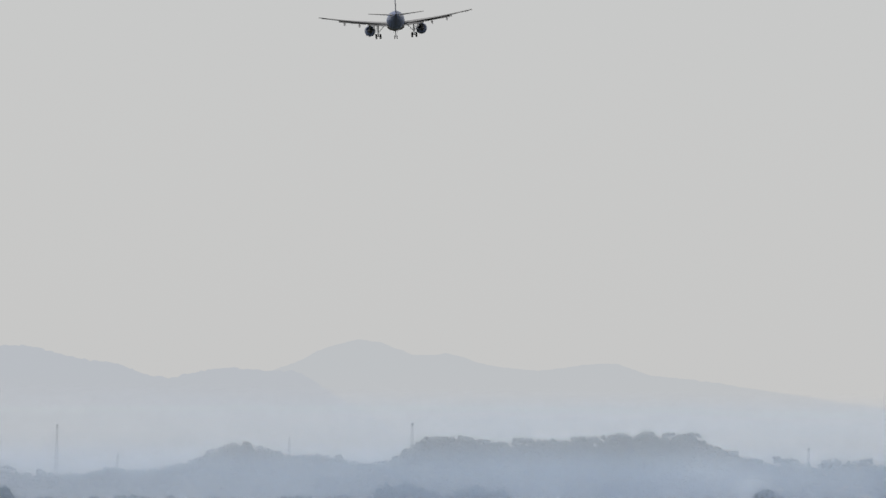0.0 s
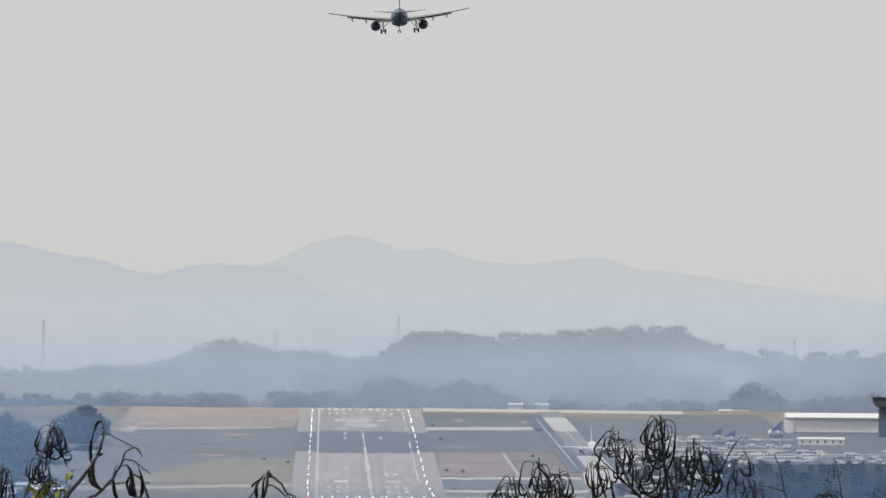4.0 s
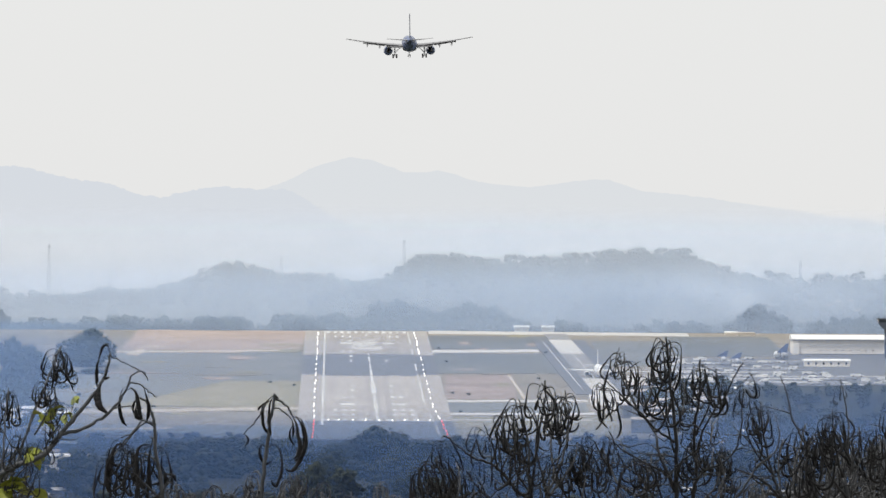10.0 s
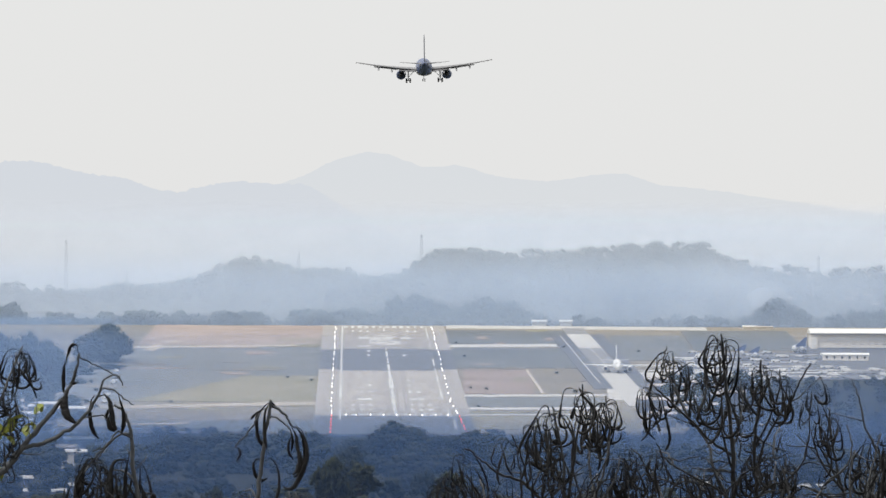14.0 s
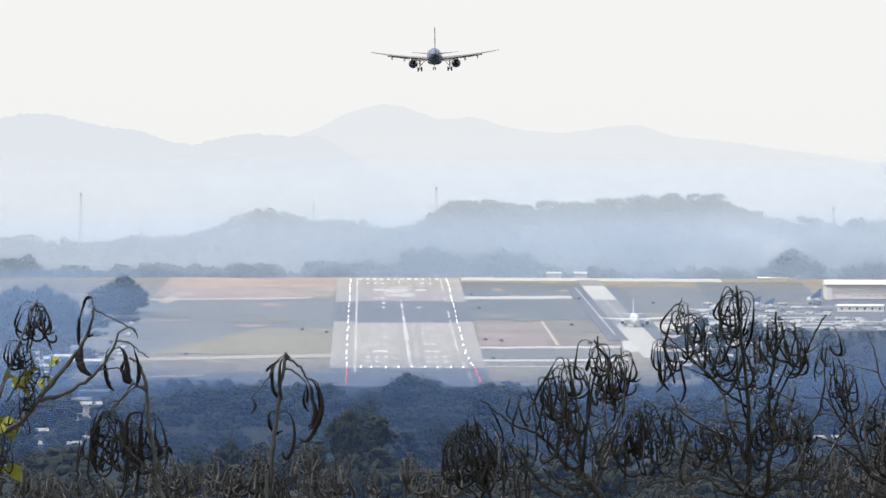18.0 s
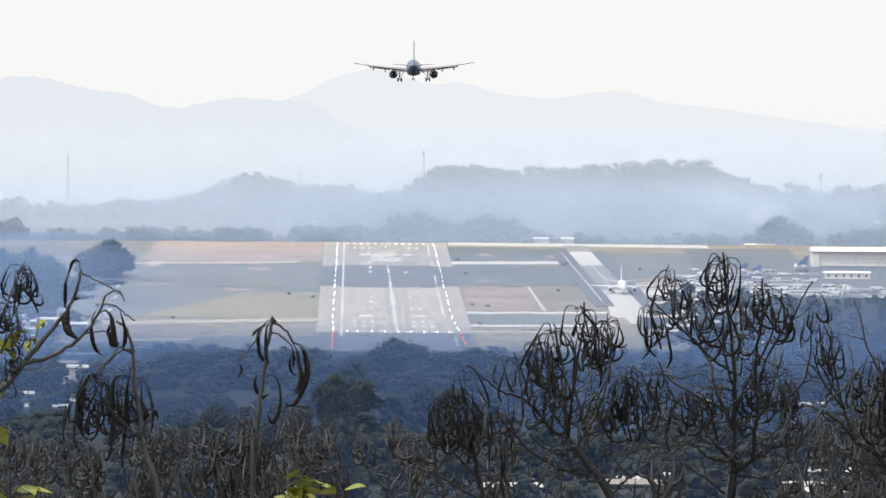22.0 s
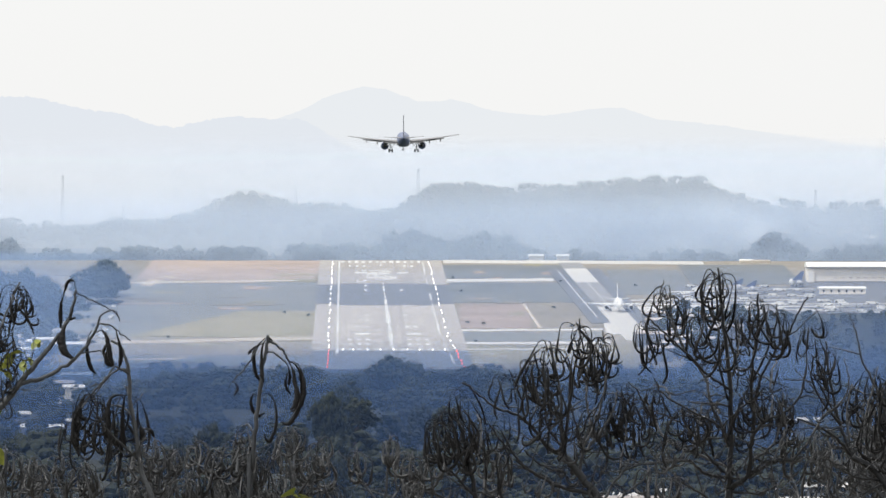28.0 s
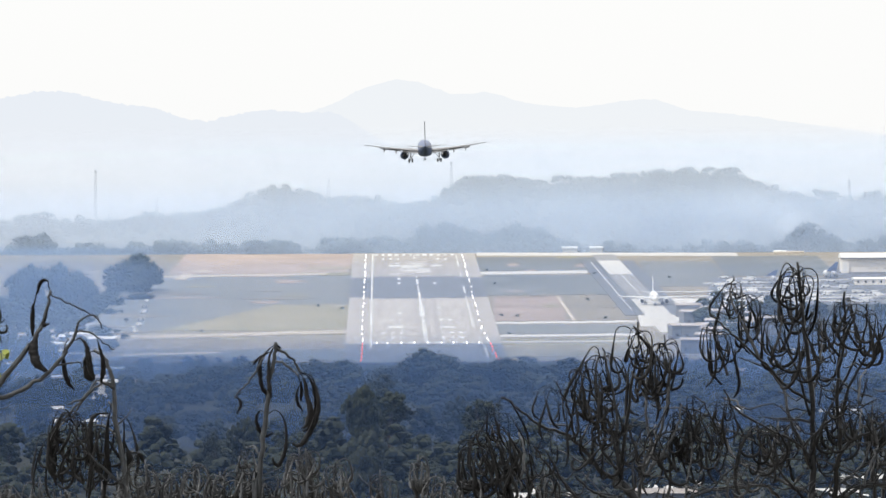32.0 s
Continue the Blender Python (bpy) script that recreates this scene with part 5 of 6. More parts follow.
def fresh_leaves(at, count, seed, size=0.075, stalk=(0, 0, -0.75)):
    """A sprig of living leaves: broad pointed blades on thin stalks."""
    r = random.Random(seed)
    ob = thing("leafy_sprig", at, "sprig of fresh yellow-green leaves", "leaves", "green sprigs")
    part("stalk", tube([stalk, tuple(0.3 * c + 0.01 for c in stalk), (0, 0, 0.02)], [size * 0.09, size * 0.07, 0.002], 5), M_bark, ob)
    for i in range(count):
        v, f = [], []
        for k in range(6):
            t = k / 5
            w = math.sin(math.pi * t ** 0.8) * 0.6 + 0.01
            for s in (-1, 0, 1):
                v.append((s * w * size, t * size * 1.7, -0.25 * size * t * t * 2 + abs(s) * 0.1 * size))
        for k in range(5):
            for c in range(2):
                a = k * 3 + c
                f.append((a, a + 1, a + 4, a + 3))
        lf = part("leaf", (v, f), M_fresh, ob, smooth=True)
        lf.matrix_basis = pose(r.gauss(0, size * 0.65), r.gauss(0, 0.05), r.gauss(0, size * 0.42), r.uniform(-50, 40), r.uniform(-40, 40), r.uniform(0, 360))
    return ob


# the tall candelabra sapling with the highest tuft
g = sapling("tall bare sapling with tufts of withered curled leaves", 3, 0.034, 0.024, (1.73, 45.0, 67.88), (1.74, 45.0, 68.12), (1.76, 45.0, 68.32))
g(0.019, 0.006, 13, (1.76, 45.0, 68.31), (1.77, 45.0, 68.65), (1.75, 45.0, 69.08), (1.71, 45.0, 69.43), (1.69, 45.0, 69.67), size=1.05, twigs=3)
g(0.016, 0.006, 9, (1.76, 45.0, 68.32), (1.87, 44.92, 68.41), (1.88, 44.83, 68.58), (1.9, 44.75, 68.72), (1.88, 44.67, 69.0), (1.91, 44.58, 69.28), (1.91, 44.5, 69.52), twigs=2)
g(0.010, 0.004, 5, (1.87, 44.8, 68.58), (1.94, 44.7, 68.73), (2.1, 44.6, 68.81), (2.19, 44.5, 68.97), (2.21, 44.4, 69.32), size=0.6, kinds=HANGING, twigs=2)
g(0.008, 0.004, 1, (1.89, 44.7, 68.72), (1.91, 44.6, 68.94), (1.99, 44.5, 69.13), (2.1, 44.4, 69.3), (2.16, 44.3, 69.44), (2.2, 44.2, 69.5), size=1.2, twigs=2)
g(0.013, 0.003, 0, (1.77, 45.0, 68.31), (1.89, 45.05, 68.4), (2.03, 45.1, 68.48), (2.15, 45.15, 68.49), (2.26, 45.2, 68.62), (2.35, 45.25, 68.76), (2.47, 45.3, 68.85), (2.51, 45.35, 68.99), (2.48, 45.4, 69.11), twigs=4)
g(0.010, 0.004, 9, (1.75, 45.0, 68.61), (1.65, 45.08, 68.84), (1.61, 45.16, 69.01), (1.49, 45.24, 69.17), (1.42, 45.32, 69.34), (1.4, 45.4, 69.54), twigs=2)
g(0.008, 0.004, 3, (1.49, 45.3, 69.17), (1.39, 45.4, 69.38), (1.35, 45.5, 69.5), (1.37, 45.6, 69.59), size=0.7, twigs=1)
g(0.008, 0.004, 9, (1.75, 45.0, 68.93), (1.6, 44.85, 69.04), (1.44, 44.7, 69.2), (1.3, 44.55, 69.32), (1.24, 44.4, 69.38), twigs=1)
g(0.007, 0.004, 9, (1.75, 45.0, 68.86), (1.67, 44.9, 69.12), (1.58, 44.8, 69.3), (1.55, 44.7, 69.42), twigs=1)
g(0.007, 0.004, 8, (1.76, 45.0, 68.96), (1.81, 45.13, 69.12), (1.83, 45.27, 69.27), (1.82, 45.4, 69.38), twigs=1)
g(0.007, 0.004, 6, (1.88, 44.7, 68.97), (1.97, 44.53, 69.18), (2.01, 44.37, 69.34), (2.01, 44.2, 69.46), twigs=1)
g(0.010, 0.004, 7, (1.75, 45.0, 68.45), (1.63, 45.12, 68.5), (1.49, 45.24, 68.55), (1.37, 45.36, 68.62), (1.31, 45.48, 68.74), (1.26, 45.6, 68.86), size=0.85, twigs=3)
g(0.009, 0.004, 7, (1.75, 45.0, 68.41), (1.65, 44.83, 68.49), (1.53, 44.65, 68.64), (1.46, 44.47, 68.75), (1.44, 44.3, 68.84), size=0.9, twigs=2)
g(0.009, 0.004, 6, (1.54, 45.1, 68.55), (1.56, 45.27, 68.64), (1.59, 45.43, 68.74), (1.61, 45.6, 68.82), size=0.9, twigs=1)
g(0.011, 0.007, 0, (1.75, 45.0, 68.39), (1.62, 44.87, 68.41), (1.54, 44.73, 68.47), (1.5, 44.6, 68.51), twigs=2)
g(0.009, 0.004, 8, (1.89, 45.0, 68.49), (2.02, 45.17, 68.57), (2.09, 45.33, 68.71), (2.11, 45.5, 68.9), size=0.95, twigs=2)
g(0.007, 0.004, 7, (2.02, 44.8, 68.49), (2.06, 44.93, 68.58), (2.1, 45.07, 68.66), (2.12, 45.2, 68.71), size=0.9, twigs=1)
g(0.008, 0.004, 7, (1.76, 45.0, 68.65), (1.79, 44.83, 68.79), (1.91, 44.67, 68.9), (1.92, 44.5, 68.99), size=0.9, twigs=2)
g(0.008, 0.004, 6, (1.75, 45.0, 68.58), (1.67, 44.73, 68.72), (1.36, 44.47, 68.89), (1.27, 44.2, 69.02), size=0.8, twigs=3)
g(0.008, 0.004, 8, (1.7, 44.8, 68.2), (1.56, 44.63, 68.31), (1.43, 44.47, 68.39), (1.39, 44.3, 68.45), size=0.9, twigs=1)
g(0.008, 0.004, 8, (1.77, 45.0, 68.3), (1.93, 44.8, 68.3), (2.04, 44.6, 68.36), (2.07, 44.4, 68.42), size=0.9, twigs=1)
g(0.008, 0.004, 0, (1.52, 45.0, 68.49), (1.35, 45.1, 68.48), (1.19, 45.2, 68.46), (1.09, 45.3, 68.48), twigs=3)
g(0.006, 0.003, 0, (1.79, 45.0, 68.34), (2.01, 45.07, 68.49), (2.28, 45.13, 68.48), (2.35, 45.2, 68.54), twigs=3)
g(0.006, 0.0035, 6, (1.30, 45.00, 68.72), (1.20, 44.88, 68.90), (1.13, 44.76, 68.98), size=0.75, twigs=1)
g(0.006, 0.0035, 4, (1.40, 45.00, 68.86), (1.37, 45.19, 68.93), (1.32, 45.38, 68.94), size=0.70, twigs=1)
g(0.006, 0.0035, 6, (1.45, 45.00, 68.73), (1.34, 44.85, 68.78), (1.26, 44.71, 68.81), size=0.70, twigs=1)
g(0.006, 0.0035, 6, (1.59, 45.00, 68.70), (1.56, 45.14, 68.77), (1.55, 45.27, 68.80), size=0.75, twigs=1)
g(0.006, 0.0035, 4, (1.70, 45.00, 68.78), (1.69, 45.17, 68.80), (1.70, 45.34, 68.79), size=0.60, twigs=1)
g(0.006, 0.0035, 7, (1.90, 45.00, 68.78), (1.87, 44.99, 68.90), (1.87, 44.98, 68.93), size=0.80, twigs=1)
g(0.006, 0.0035, 6, (2.01, 45.00, 68.74), (2.03, 45.18, 68.85), (2.04, 45.37, 68.88), size=0.75, twigs=1)
g(0.006, 0.0035, 6, (1.81, 45.00, 68.64), (1.81, 45.04, 68.74), (1.82, 45.09, 68.78), size=0.75, twigs=1)
g(0.006, 0.0035, 5, (1.12, 45.00, 68.84), (1.09, 44.80, 68.90), (1.05, 44.59, 68.93), size=0.70, twigs=1)
g(0.006, 0.0035, 3, (2.01, 45.00, 68.92), (2.03, 45.22, 69.04), (2.07, 45.45, 69.09), size=0.60, twigs=1)

# its leaning neighbour
g = sapling("leaning bare sapling with tufts of withered curled leaves", 8, 0.030, 0.020, (1.16, 44.0, 67.93), (1.04, 44.0, 68.11), (0.92, 44.0, 68.31), (0.82, 44.0, 68.44), (0.73, 44.0, 68.55))
g(0.013, 0.004, 6, (0.73, 44.0, 68.55), (0.62, 43.95, 68.61), (0.55, 43.9, 68.71), (0.44, 43.85, 68.8), (0.31, 43.8, 68.85), (0.22, 43.75, 68.92), (0.12, 43.7, 69.0), size=0.9, kinds=HANGING, twigs=3)
g(0.012, 0.004, 9, (0.73, 44.0, 68.55), (0.71, 44.05, 68.75), (0.71, 44.1, 68.92), (0.67, 44.15, 69.12), (0.64, 44.2, 69.24), twigs=1)
g(0.010, 0.004, 8, (0.73, 44.0, 68.57), (0.75, 43.9, 68.8), (0.78, 43.8, 69.03), (0.81, 43.7, 69.24), (0.81, 43.6, 69.38), twigs=1)
g(0.011, 0.004, 10, (0.82, 44.0, 68.44), (0.84, 44.1, 68.58), (0.93, 44.2, 68.77), (0.99, 44.3, 69.05), (0.97, 44.4, 69.3), twigs=2)
g(0.008, 0.004, 8, (0.89, 44.2, 68.69), (0.87, 44.33, 68.9), (0.87, 44.47, 69.1), (0.89, 44.6, 69.23), twigs=1)
g(0.007, 0.004, 7, (0.71, 44.0, 68.78), (0.6, 43.87, 68.98), (0.56, 43.73, 69.1), (0.54, 43.6, 69.18), twigs=1)
g(0.007, 0.003, 6, (0.49, 43.8, 68.76), (0.47, 43.7, 68.89), (0.43, 43.6, 69.0), (0.39, 43.5, 69.08), size=0.9, kinds=HANGING, twigs=1)
g(0.014, 0.004, 5, (0.89, 44.0, 68.33), (0.73, 43.9, 68.36), (0.57, 43.8, 68.44), (0.45, 43.7, 68.53), (0.38, 43.6, 68.66), size=0.85, kinds=HANGING, twigs=3)
g(0.009, 0.004, 5, (0.64, 43.9, 68.41), (0.5, 43.77, 68.49), (0.34, 43.63, 68.66), (0.28, 43.5, 68.76), size=0.8, twigs=2)
g(0.009, 0.003, 0, (0.95, 44.0, 68.26), (1.06, 44.1, 68.43), (1.16, 44.2, 68.49), (1.3, 44.3, 68.5), (1.43, 44.4, 68.51), twigs=3)
g(0.008, 0.004, 8, (0.85, 44.2, 68.56), (0.97, 44.33, 68.71), (1.04, 44.47, 68.83), (1.06, 44.6, 68.93), twigs=1)
g(0.008, 0.004, 7, (0.73, 44.0, 68.58), (0.63, 43.83, 68.72), (0.61, 43.67, 68.82), (0.6, 43.5, 68.89), size=0.9, twigs=1)
g(0.007, 0.004, 7, (0.83, 44.1, 68.52), (0.9, 44.27, 68.64), (0.92, 44.43, 68.74), (0.92, 44.6, 68.83), size=0.9, twigs=1)
g(0.008, 0.005, 0, (0.73, 44.0, 68.45), (0.64, 43.93, 68.48), (0.57, 43.87, 68.51), (0.49, 43.8, 68.59), twigs=2)
g(0.008, 0.004, 7, (0.98, 44.0, 68.21), (1.1, 44.17, 68.32), (1.22, 44.33, 68.41), (1.24, 44.5, 68.5), size=0.9, twigs=2)
g(0.007, 0.004, 7, (1.07, 44.3, 68.43), (1.09, 44.4, 68.57), (1.11, 44.5, 68.7), (1.1, 44.6, 68.78), size=0.85, twigs=1)
g(0.006, 0.0035, 4, (0.67, 44.00, 68.76), (0.69, 43.94, 68.85), (0.69, 43.87, 68.88), size=0.80, twigs=1)
g(0.006, 0.0035, 4, (0.82, 44.00, 68.66), (0.87, 43.85, 68.79), (0.93, 43.71, 68.86), size=0.80, twigs=1)
g(0.006, 0.0035, 4, (0.69, 44.00, 68.88), (0.68, 43.96, 68.98), (0.64, 43.92, 69.02), size=0.85, twigs=1)

# the slimmer one beside it, with a dense hanging tuft
g = sapling("slim bare sapling with a dense tuft of withered leaves", 11, 0.020, 0.013, (0.27, 44.6, 67.89), (0.23, 44.6, 68.1), (0.2, 44.6, 68.28), (0.15, 44.6, 68.53))
g(0.012, 0.005, 14, (0.15, 44.6, 68.53), (0.12, 44.6, 68.66), (0.08, 44.6, 68.76), (0.06, 44.6, 68.83), size=1.15, twigs=1)
g(0.008, 0.004, 9, (0.15, 44.6, 68.53), (0.05, 44.5, 68.63), (0.0, 44.4, 68.74), (-0.02, 44.3, 68.79), size=1.05, twigs=1)
g(0.008, 0.004, 8, (0.17, 44.6, 68.47), (0.23, 44.73, 68.59), (0.23, 44.87, 68.72), (0.21, 45.0, 68.77), size=1.0, twigs=1)
g(0.008, 0.004, 6, (0.2, 44.6, 68.28), (0.07, 44.5, 68.42), (-0.03, 44.4, 68.51), (-0.06, 44.3, 68.59), size=0.9, twigs=2)
g(0.008, 0.004, 6, (0.22, 44.6, 68.2), (0.33, 44.73, 68.33), (0.35, 44.87, 68.49), (0.34, 45.0, 68.59), size=0.9, twigs=2)
g(0.008, 0.004, 5, (0.23, 44.6, 68.14), (0.02, 44.47, 68.27), (-0.1, 44.33, 68.34), (-0.15, 44.2, 68.43), size=0.9, twigs=2)

# the one beside the tall sapling, with a bare rod
g = sapling("bare sapling with drooping withered leaves and bare rods", 14, 0.030, 0.018, (2.98, 46.0, 67.87), (2.83, 46.0, 68.21), (2.71, 46.0, 68.39), (2.56, 46.0, 68.49))
g(0.012, 0.004, 0, (2.56, 46.0, 68.49), (2.46, 45.87, 68.6), (2.34, 45.73, 68.68), (2.2, 45.6, 68.73), twigs=3)
g(0.011, 0.004, 9, (2.56, 46.0, 68.49), (2.49, 46.0, 68.69), (2.43, 46.0, 68.94), (2.41, 46.0, 69.1), (2.4, 46.0, 69.21), size=0.95, twigs=1)
g(0.009, 0.004, 6, (2.49, 46.0, 68.69), (2.37, 45.87, 68.83), (2.3, 45.73, 68.98), (2.31, 45.6, 69.12), size=0.85, twigs=1)
g(0.010, 0.0035, 0, (2.83, 46.0, 68.21), (2.82, 46.06, 68.54), (2.74, 46.12, 68.86), (2.64, 46.18, 69.08), (2.6, 46.24, 69.27), (2.56, 46.3, 69.38), twigs=2)
g(0.009, 0.004, 9, (2.68, 46.0, 68.44), (2.65, 46.13, 68.68), (2.71, 46.27, 68.91), (2.75, 46.4, 69.04), twigs=1)
g(0.009, 0.004, 9, (2.73, 46.0, 68.37), (2.82, 45.9, 68.62), (2.86, 45.8, 68.87), (2.85, 45.7, 69.05), twigs=1)
g(0.008, 0.004, 6, (2.52, 46.0, 68.53), (2.44, 45.87, 68.55), (2.4, 45.73, 68.59), (2.39, 45.6, 68.64), size=0.8, twigs=1)
g(0.008, 0.004, 7, (2.57, 46.0, 68.48), (2.54, 46.13, 68.68), (2.56, 46.27, 68.84), (2.59, 46.4, 68.93), size=0.8, twigs=1)
g(0.009, 0.004, 0, (2.77, 46.0, 68.31), (2.6, 45.83, 68.25), (2.48, 45.67, 68.22), (2.37, 45.5, 68.14), twigs=3)
g(0.008, 0.004, 7, (2.75, 46.0, 68.33), (2.56, 45.83, 68.37), (2.43, 45.67, 68.45), (2.33, 45.5, 68.54), size=0.85, twigs=2)

# two bushy ones further along the slope
g = sapling("bushy bare sapling with withered curled leaves", 15, 0.030, 0.016, (3.1, 46.0, 67.84), (3.06, 46.0, 68.34), (3.0, 46.0, 68.66))
g(0.012, 0.004, 11, (3.0, 46.0, 68.66), (2.94, 46.0, 68.9), (2.92, 46.0, 69.15))
g(0.010, 0.004, 9, (3.03, 46.0, 68.51), (2.87, 45.8, 68.73), (2.8, 45.7, 68.98))
g(0.010, 0.004, 9, (3.03, 46.0, 68.55), (3.14, 46.2, 68.79), (3.13, 46.3, 69.02))
g(0.009, 0.003, 2, (3.0, 46.0, 68.66), (3.04, 46.1, 69.04), (2.99, 46.2, 69.36), size=0.6)
g(0.010, 0.004, 8, (3.06, 46.0, 68.34), (2.84, 45.8, 68.52), (2.71, 45.7, 68.77), twigs=2)
g(0.010, 0.004, 8, (3.06, 46.0, 68.34), (3.22, 46.2, 68.58), (3.27, 46.3, 68.86), twigs=2)
g(0.008, 0.004, 7, (3.08, 46.0, 68.16), (2.9, 45.6, 68.32), (2.84, 45.5, 68.48))
g = sapling("bare sapling with withered curled leaves", 16, 0.028, 0.014, (3.38, 45.0, 67.89), (3.34, 45.0, 68.44), (3.32, 45.0, 68.75))
g(0.010, 0.004, 8, (3.32, 45.0, 68.75), (3.31, 45.0, 69.0), (3.3, 45.0, 69.24))
g(0.010, 0.004, 8, (3.34, 45.0, 68.58), (3.21, 45.0, 68.79), (3.16, 44.8, 69.04))
g(0.010, 0.004, 8, (3.34, 45.0, 68.58), (3.43, 45.0, 68.75), (3.46, 45.2, 68.92))
g(0.009, 0.004, 8, (3.35, 45.0, 68.34), (3.17, 44.8, 68.48), (3.11, 44.6, 68.63))
g(0.009, 0.004, 8, (3.35, 45.0, 68.34), (3.48, 45.2, 68.44), (3.53, 45.4, 68.57))

# the lone drooping stem
g = sapling("single grey stem with a few drooping withered leaves", 21, 0.019, 0.008, (-1.184, 45.00, 68.319), (-1.174, 45.00, 68.429), (-1.149, 45.00, 68.698), (-1.113, 45.00, 68.973), (-1.091, 45.00, 69.143), (-1.069, 45.00, 69.254), bark=M_stem)
g.hang(0.009, (-1.069, 45.00, 69.250), (-1.124, 45.01, 69.208), (-1.158, 45.02, 69.130), (-1.153, 45.03, 69.038), (-1.122, 45.04, 68.979), (-1.098, 45.05, 68.972))
g.hang(0.010, (-1.067, 45.00, 69.253), (-1.104, 44.99, 69.196), (-1.113, 44.98, 69.091), (-1.107, 44.96, 69.013), (-1.096, 44.95, 68.966))
g.hang(0.007, (-1.072, 45.00, 69.253), (-1.057, 45.02, 69.228), (-1.070, 45.04, 69.208))
g(0.007, 0.006, 0, (-1.072, 45.00, 69.228), (-1.026, 45.01, 69.198), (-0.981, 45.03, 69.156), (-0.944, 45.04, 69.097), twigs=0)
g.hang(0.012, (-0.943, 45.00, 69.098), (-0.888, 44.99, 69.079), (-0.855, 44.98, 68.994), (-0.851, 44.97, 68.896), (-0.889, 44.96, 68.792), (-0.945, 44.95, 68.716), (-0.993, 44.94, 68.727))
g.hang(0.010, (-0.947, 45.00, 69.091), (-0.915, 45.01, 69.039), (-0.904, 45.02, 68.960), (-0.883, 45.03, 68.882), (-0.901, 45.04, 68.803), (-0.934, 45.05, 68.787))
g.hang(0.006, (-0.938, 45.00, 69.049), (-0.962, 45.02, 68.999), (-0.962, 45.04, 68.940), (-0.935, 45.06, 68.891))
g.hang(0.010, (-0.946, 45.00, 69.094), (-0.924, 44.98, 69.050), (-0.913, 44.97, 68.974), (-0.895, 44.95, 68.897), (-0.912, 44.94, 68.825), (-0.936, 44.92, 68.806))
g.hang(0.009, (-0.941, 45.00, 69.094), (-0.902, 45.02, 69.075), (-0.873, 45.04, 69.012), (-0.865, 45.06, 68.920), (-0.879, 45.08, 68.841))
g.hang(0.007, (-0.954, 45.00, 69.085), (-0.939, 45.05, 69.012), (-0.945, 45.10, 68.945))
g.hang(0.008, (-1.085, 45.00, 69.209), (-1.138, 45.03, 69.192), (-1.162, 45.07, 69.142), (-1.150, 45.10, 69.076))
g(0.006, 0.005, 0, (-1.091, 45.00, 69.156), (-1.038, 44.98, 69.149), (-0.986, 44.97, 69.111), (-0.953, 44.95, 69.077), twigs=0)
g(0.006, 0.004, 0, (-1.137, 45.00, 69.176), (-1.176, 45.02, 69.110), (-1.236, 45.03, 69.031), (-1.291, 45.05, 68.969), twigs=0)
g.hang(0.006, (-1.289, 45.00, 68.970), (-1.270, 45.01, 68.959), (-1.260, 45.01, 68.927), (-1.281, 45.02, 68.881))
g.hang(0.006, (-1.150, 45.00, 69.189), (-1.179, 45.02, 69.162), (-1.193, 45.03, 69.140))
g.hang(0.009, (-1.130, 45.00, 68.882), (-1.160, 45.01, 68.897), (-1.179, 45.03, 68.855), (-1.168, 45.04, 68.799), (-1.131, 45.06, 68.762), (-1.096, 45.07, 68.778))
g.hang(0.008, (-1.113, 45.00, 68.882), (-1.071, 44.99, 68.898), (-1.034, 44.98, 68.856), (-1.018, 44.97, 68.765), (-1.030, 44.97, 68.674), (-1.058, 44.96, 68.609), (-1.084, 44.95, 68.622), (-1.091, 44.94, 68.653))
g(0.008, 0.004, 6, (-1.155, 45.00, 68.633), (-1.186, 45.03, 68.697), (-1.209, 45.07, 68.707), (-1.232, 45.10, 68.693), size=0.6, kinds=CURLS, twigs=0)
g(0.010, 0.004, 9, (-0.913, 45.00, 68.430), (-0.917, 45.05, 68.567), (-0.922, 45.10, 68.696), size=0.75, kinds=CURLS, twigs=1)
g(0.010, 0.004, 8, (-1.265, 45.00, 68.410), (-1.261, 45.08, 68.500), (-1.255, 45.15, 68.595), size=0.7, kinds=CURLS, twigs=1)

# the crooked branches at the edge of the slope
g = sapling("crooked bare branches with long withered leaves", 27, 0.026, 0.011, (-3.08, 43.0, 68.3), (-2.586, 43.00, 68.878), (-2.505, 43.00, 68.974), (-2.382, 43.00, 69.124), (-2.247, 43.00, 69.288), bark=M_stem)
g(0.011, 0.006, 0, (-2.247, 43.00, 69.288), (-2.190, 43.00, 69.397), (-2.159, 43.00, 69.492), (-2.151, 43.00, 69.561), twigs=0)
g.hang(0.007, (-2.151, 43.00, 69.561), (-2.164, 43.01, 69.604), (-2.186, 43.02, 69.611), (-2.208, 43.04, 69.581), (-2.225, 43.05, 69.526))
g.hang(0.010, (-2.220, 43.00, 69.533), (-2.237, 43.01, 69.479), (-2.243, 43.02, 69.403), (-2.240, 43.03, 69.328))
g.hang(0.024, (-2.199, 43.00, 69.390), (-2.212, 42.99, 69.343), (-2.229, 42.98, 69.295), (-2.234, 42.98, 69.247), (-2.217, 42.97, 69.193), (-2.176, 42.96, 69.153))
g.hang(0.008, (-2.155, 43.00, 69.499), (-2.167, 42.99, 69.445), (-2.183, 42.98, 69.404), (-2.177, 42.96, 69.387), (-2.152, 42.95, 69.395))
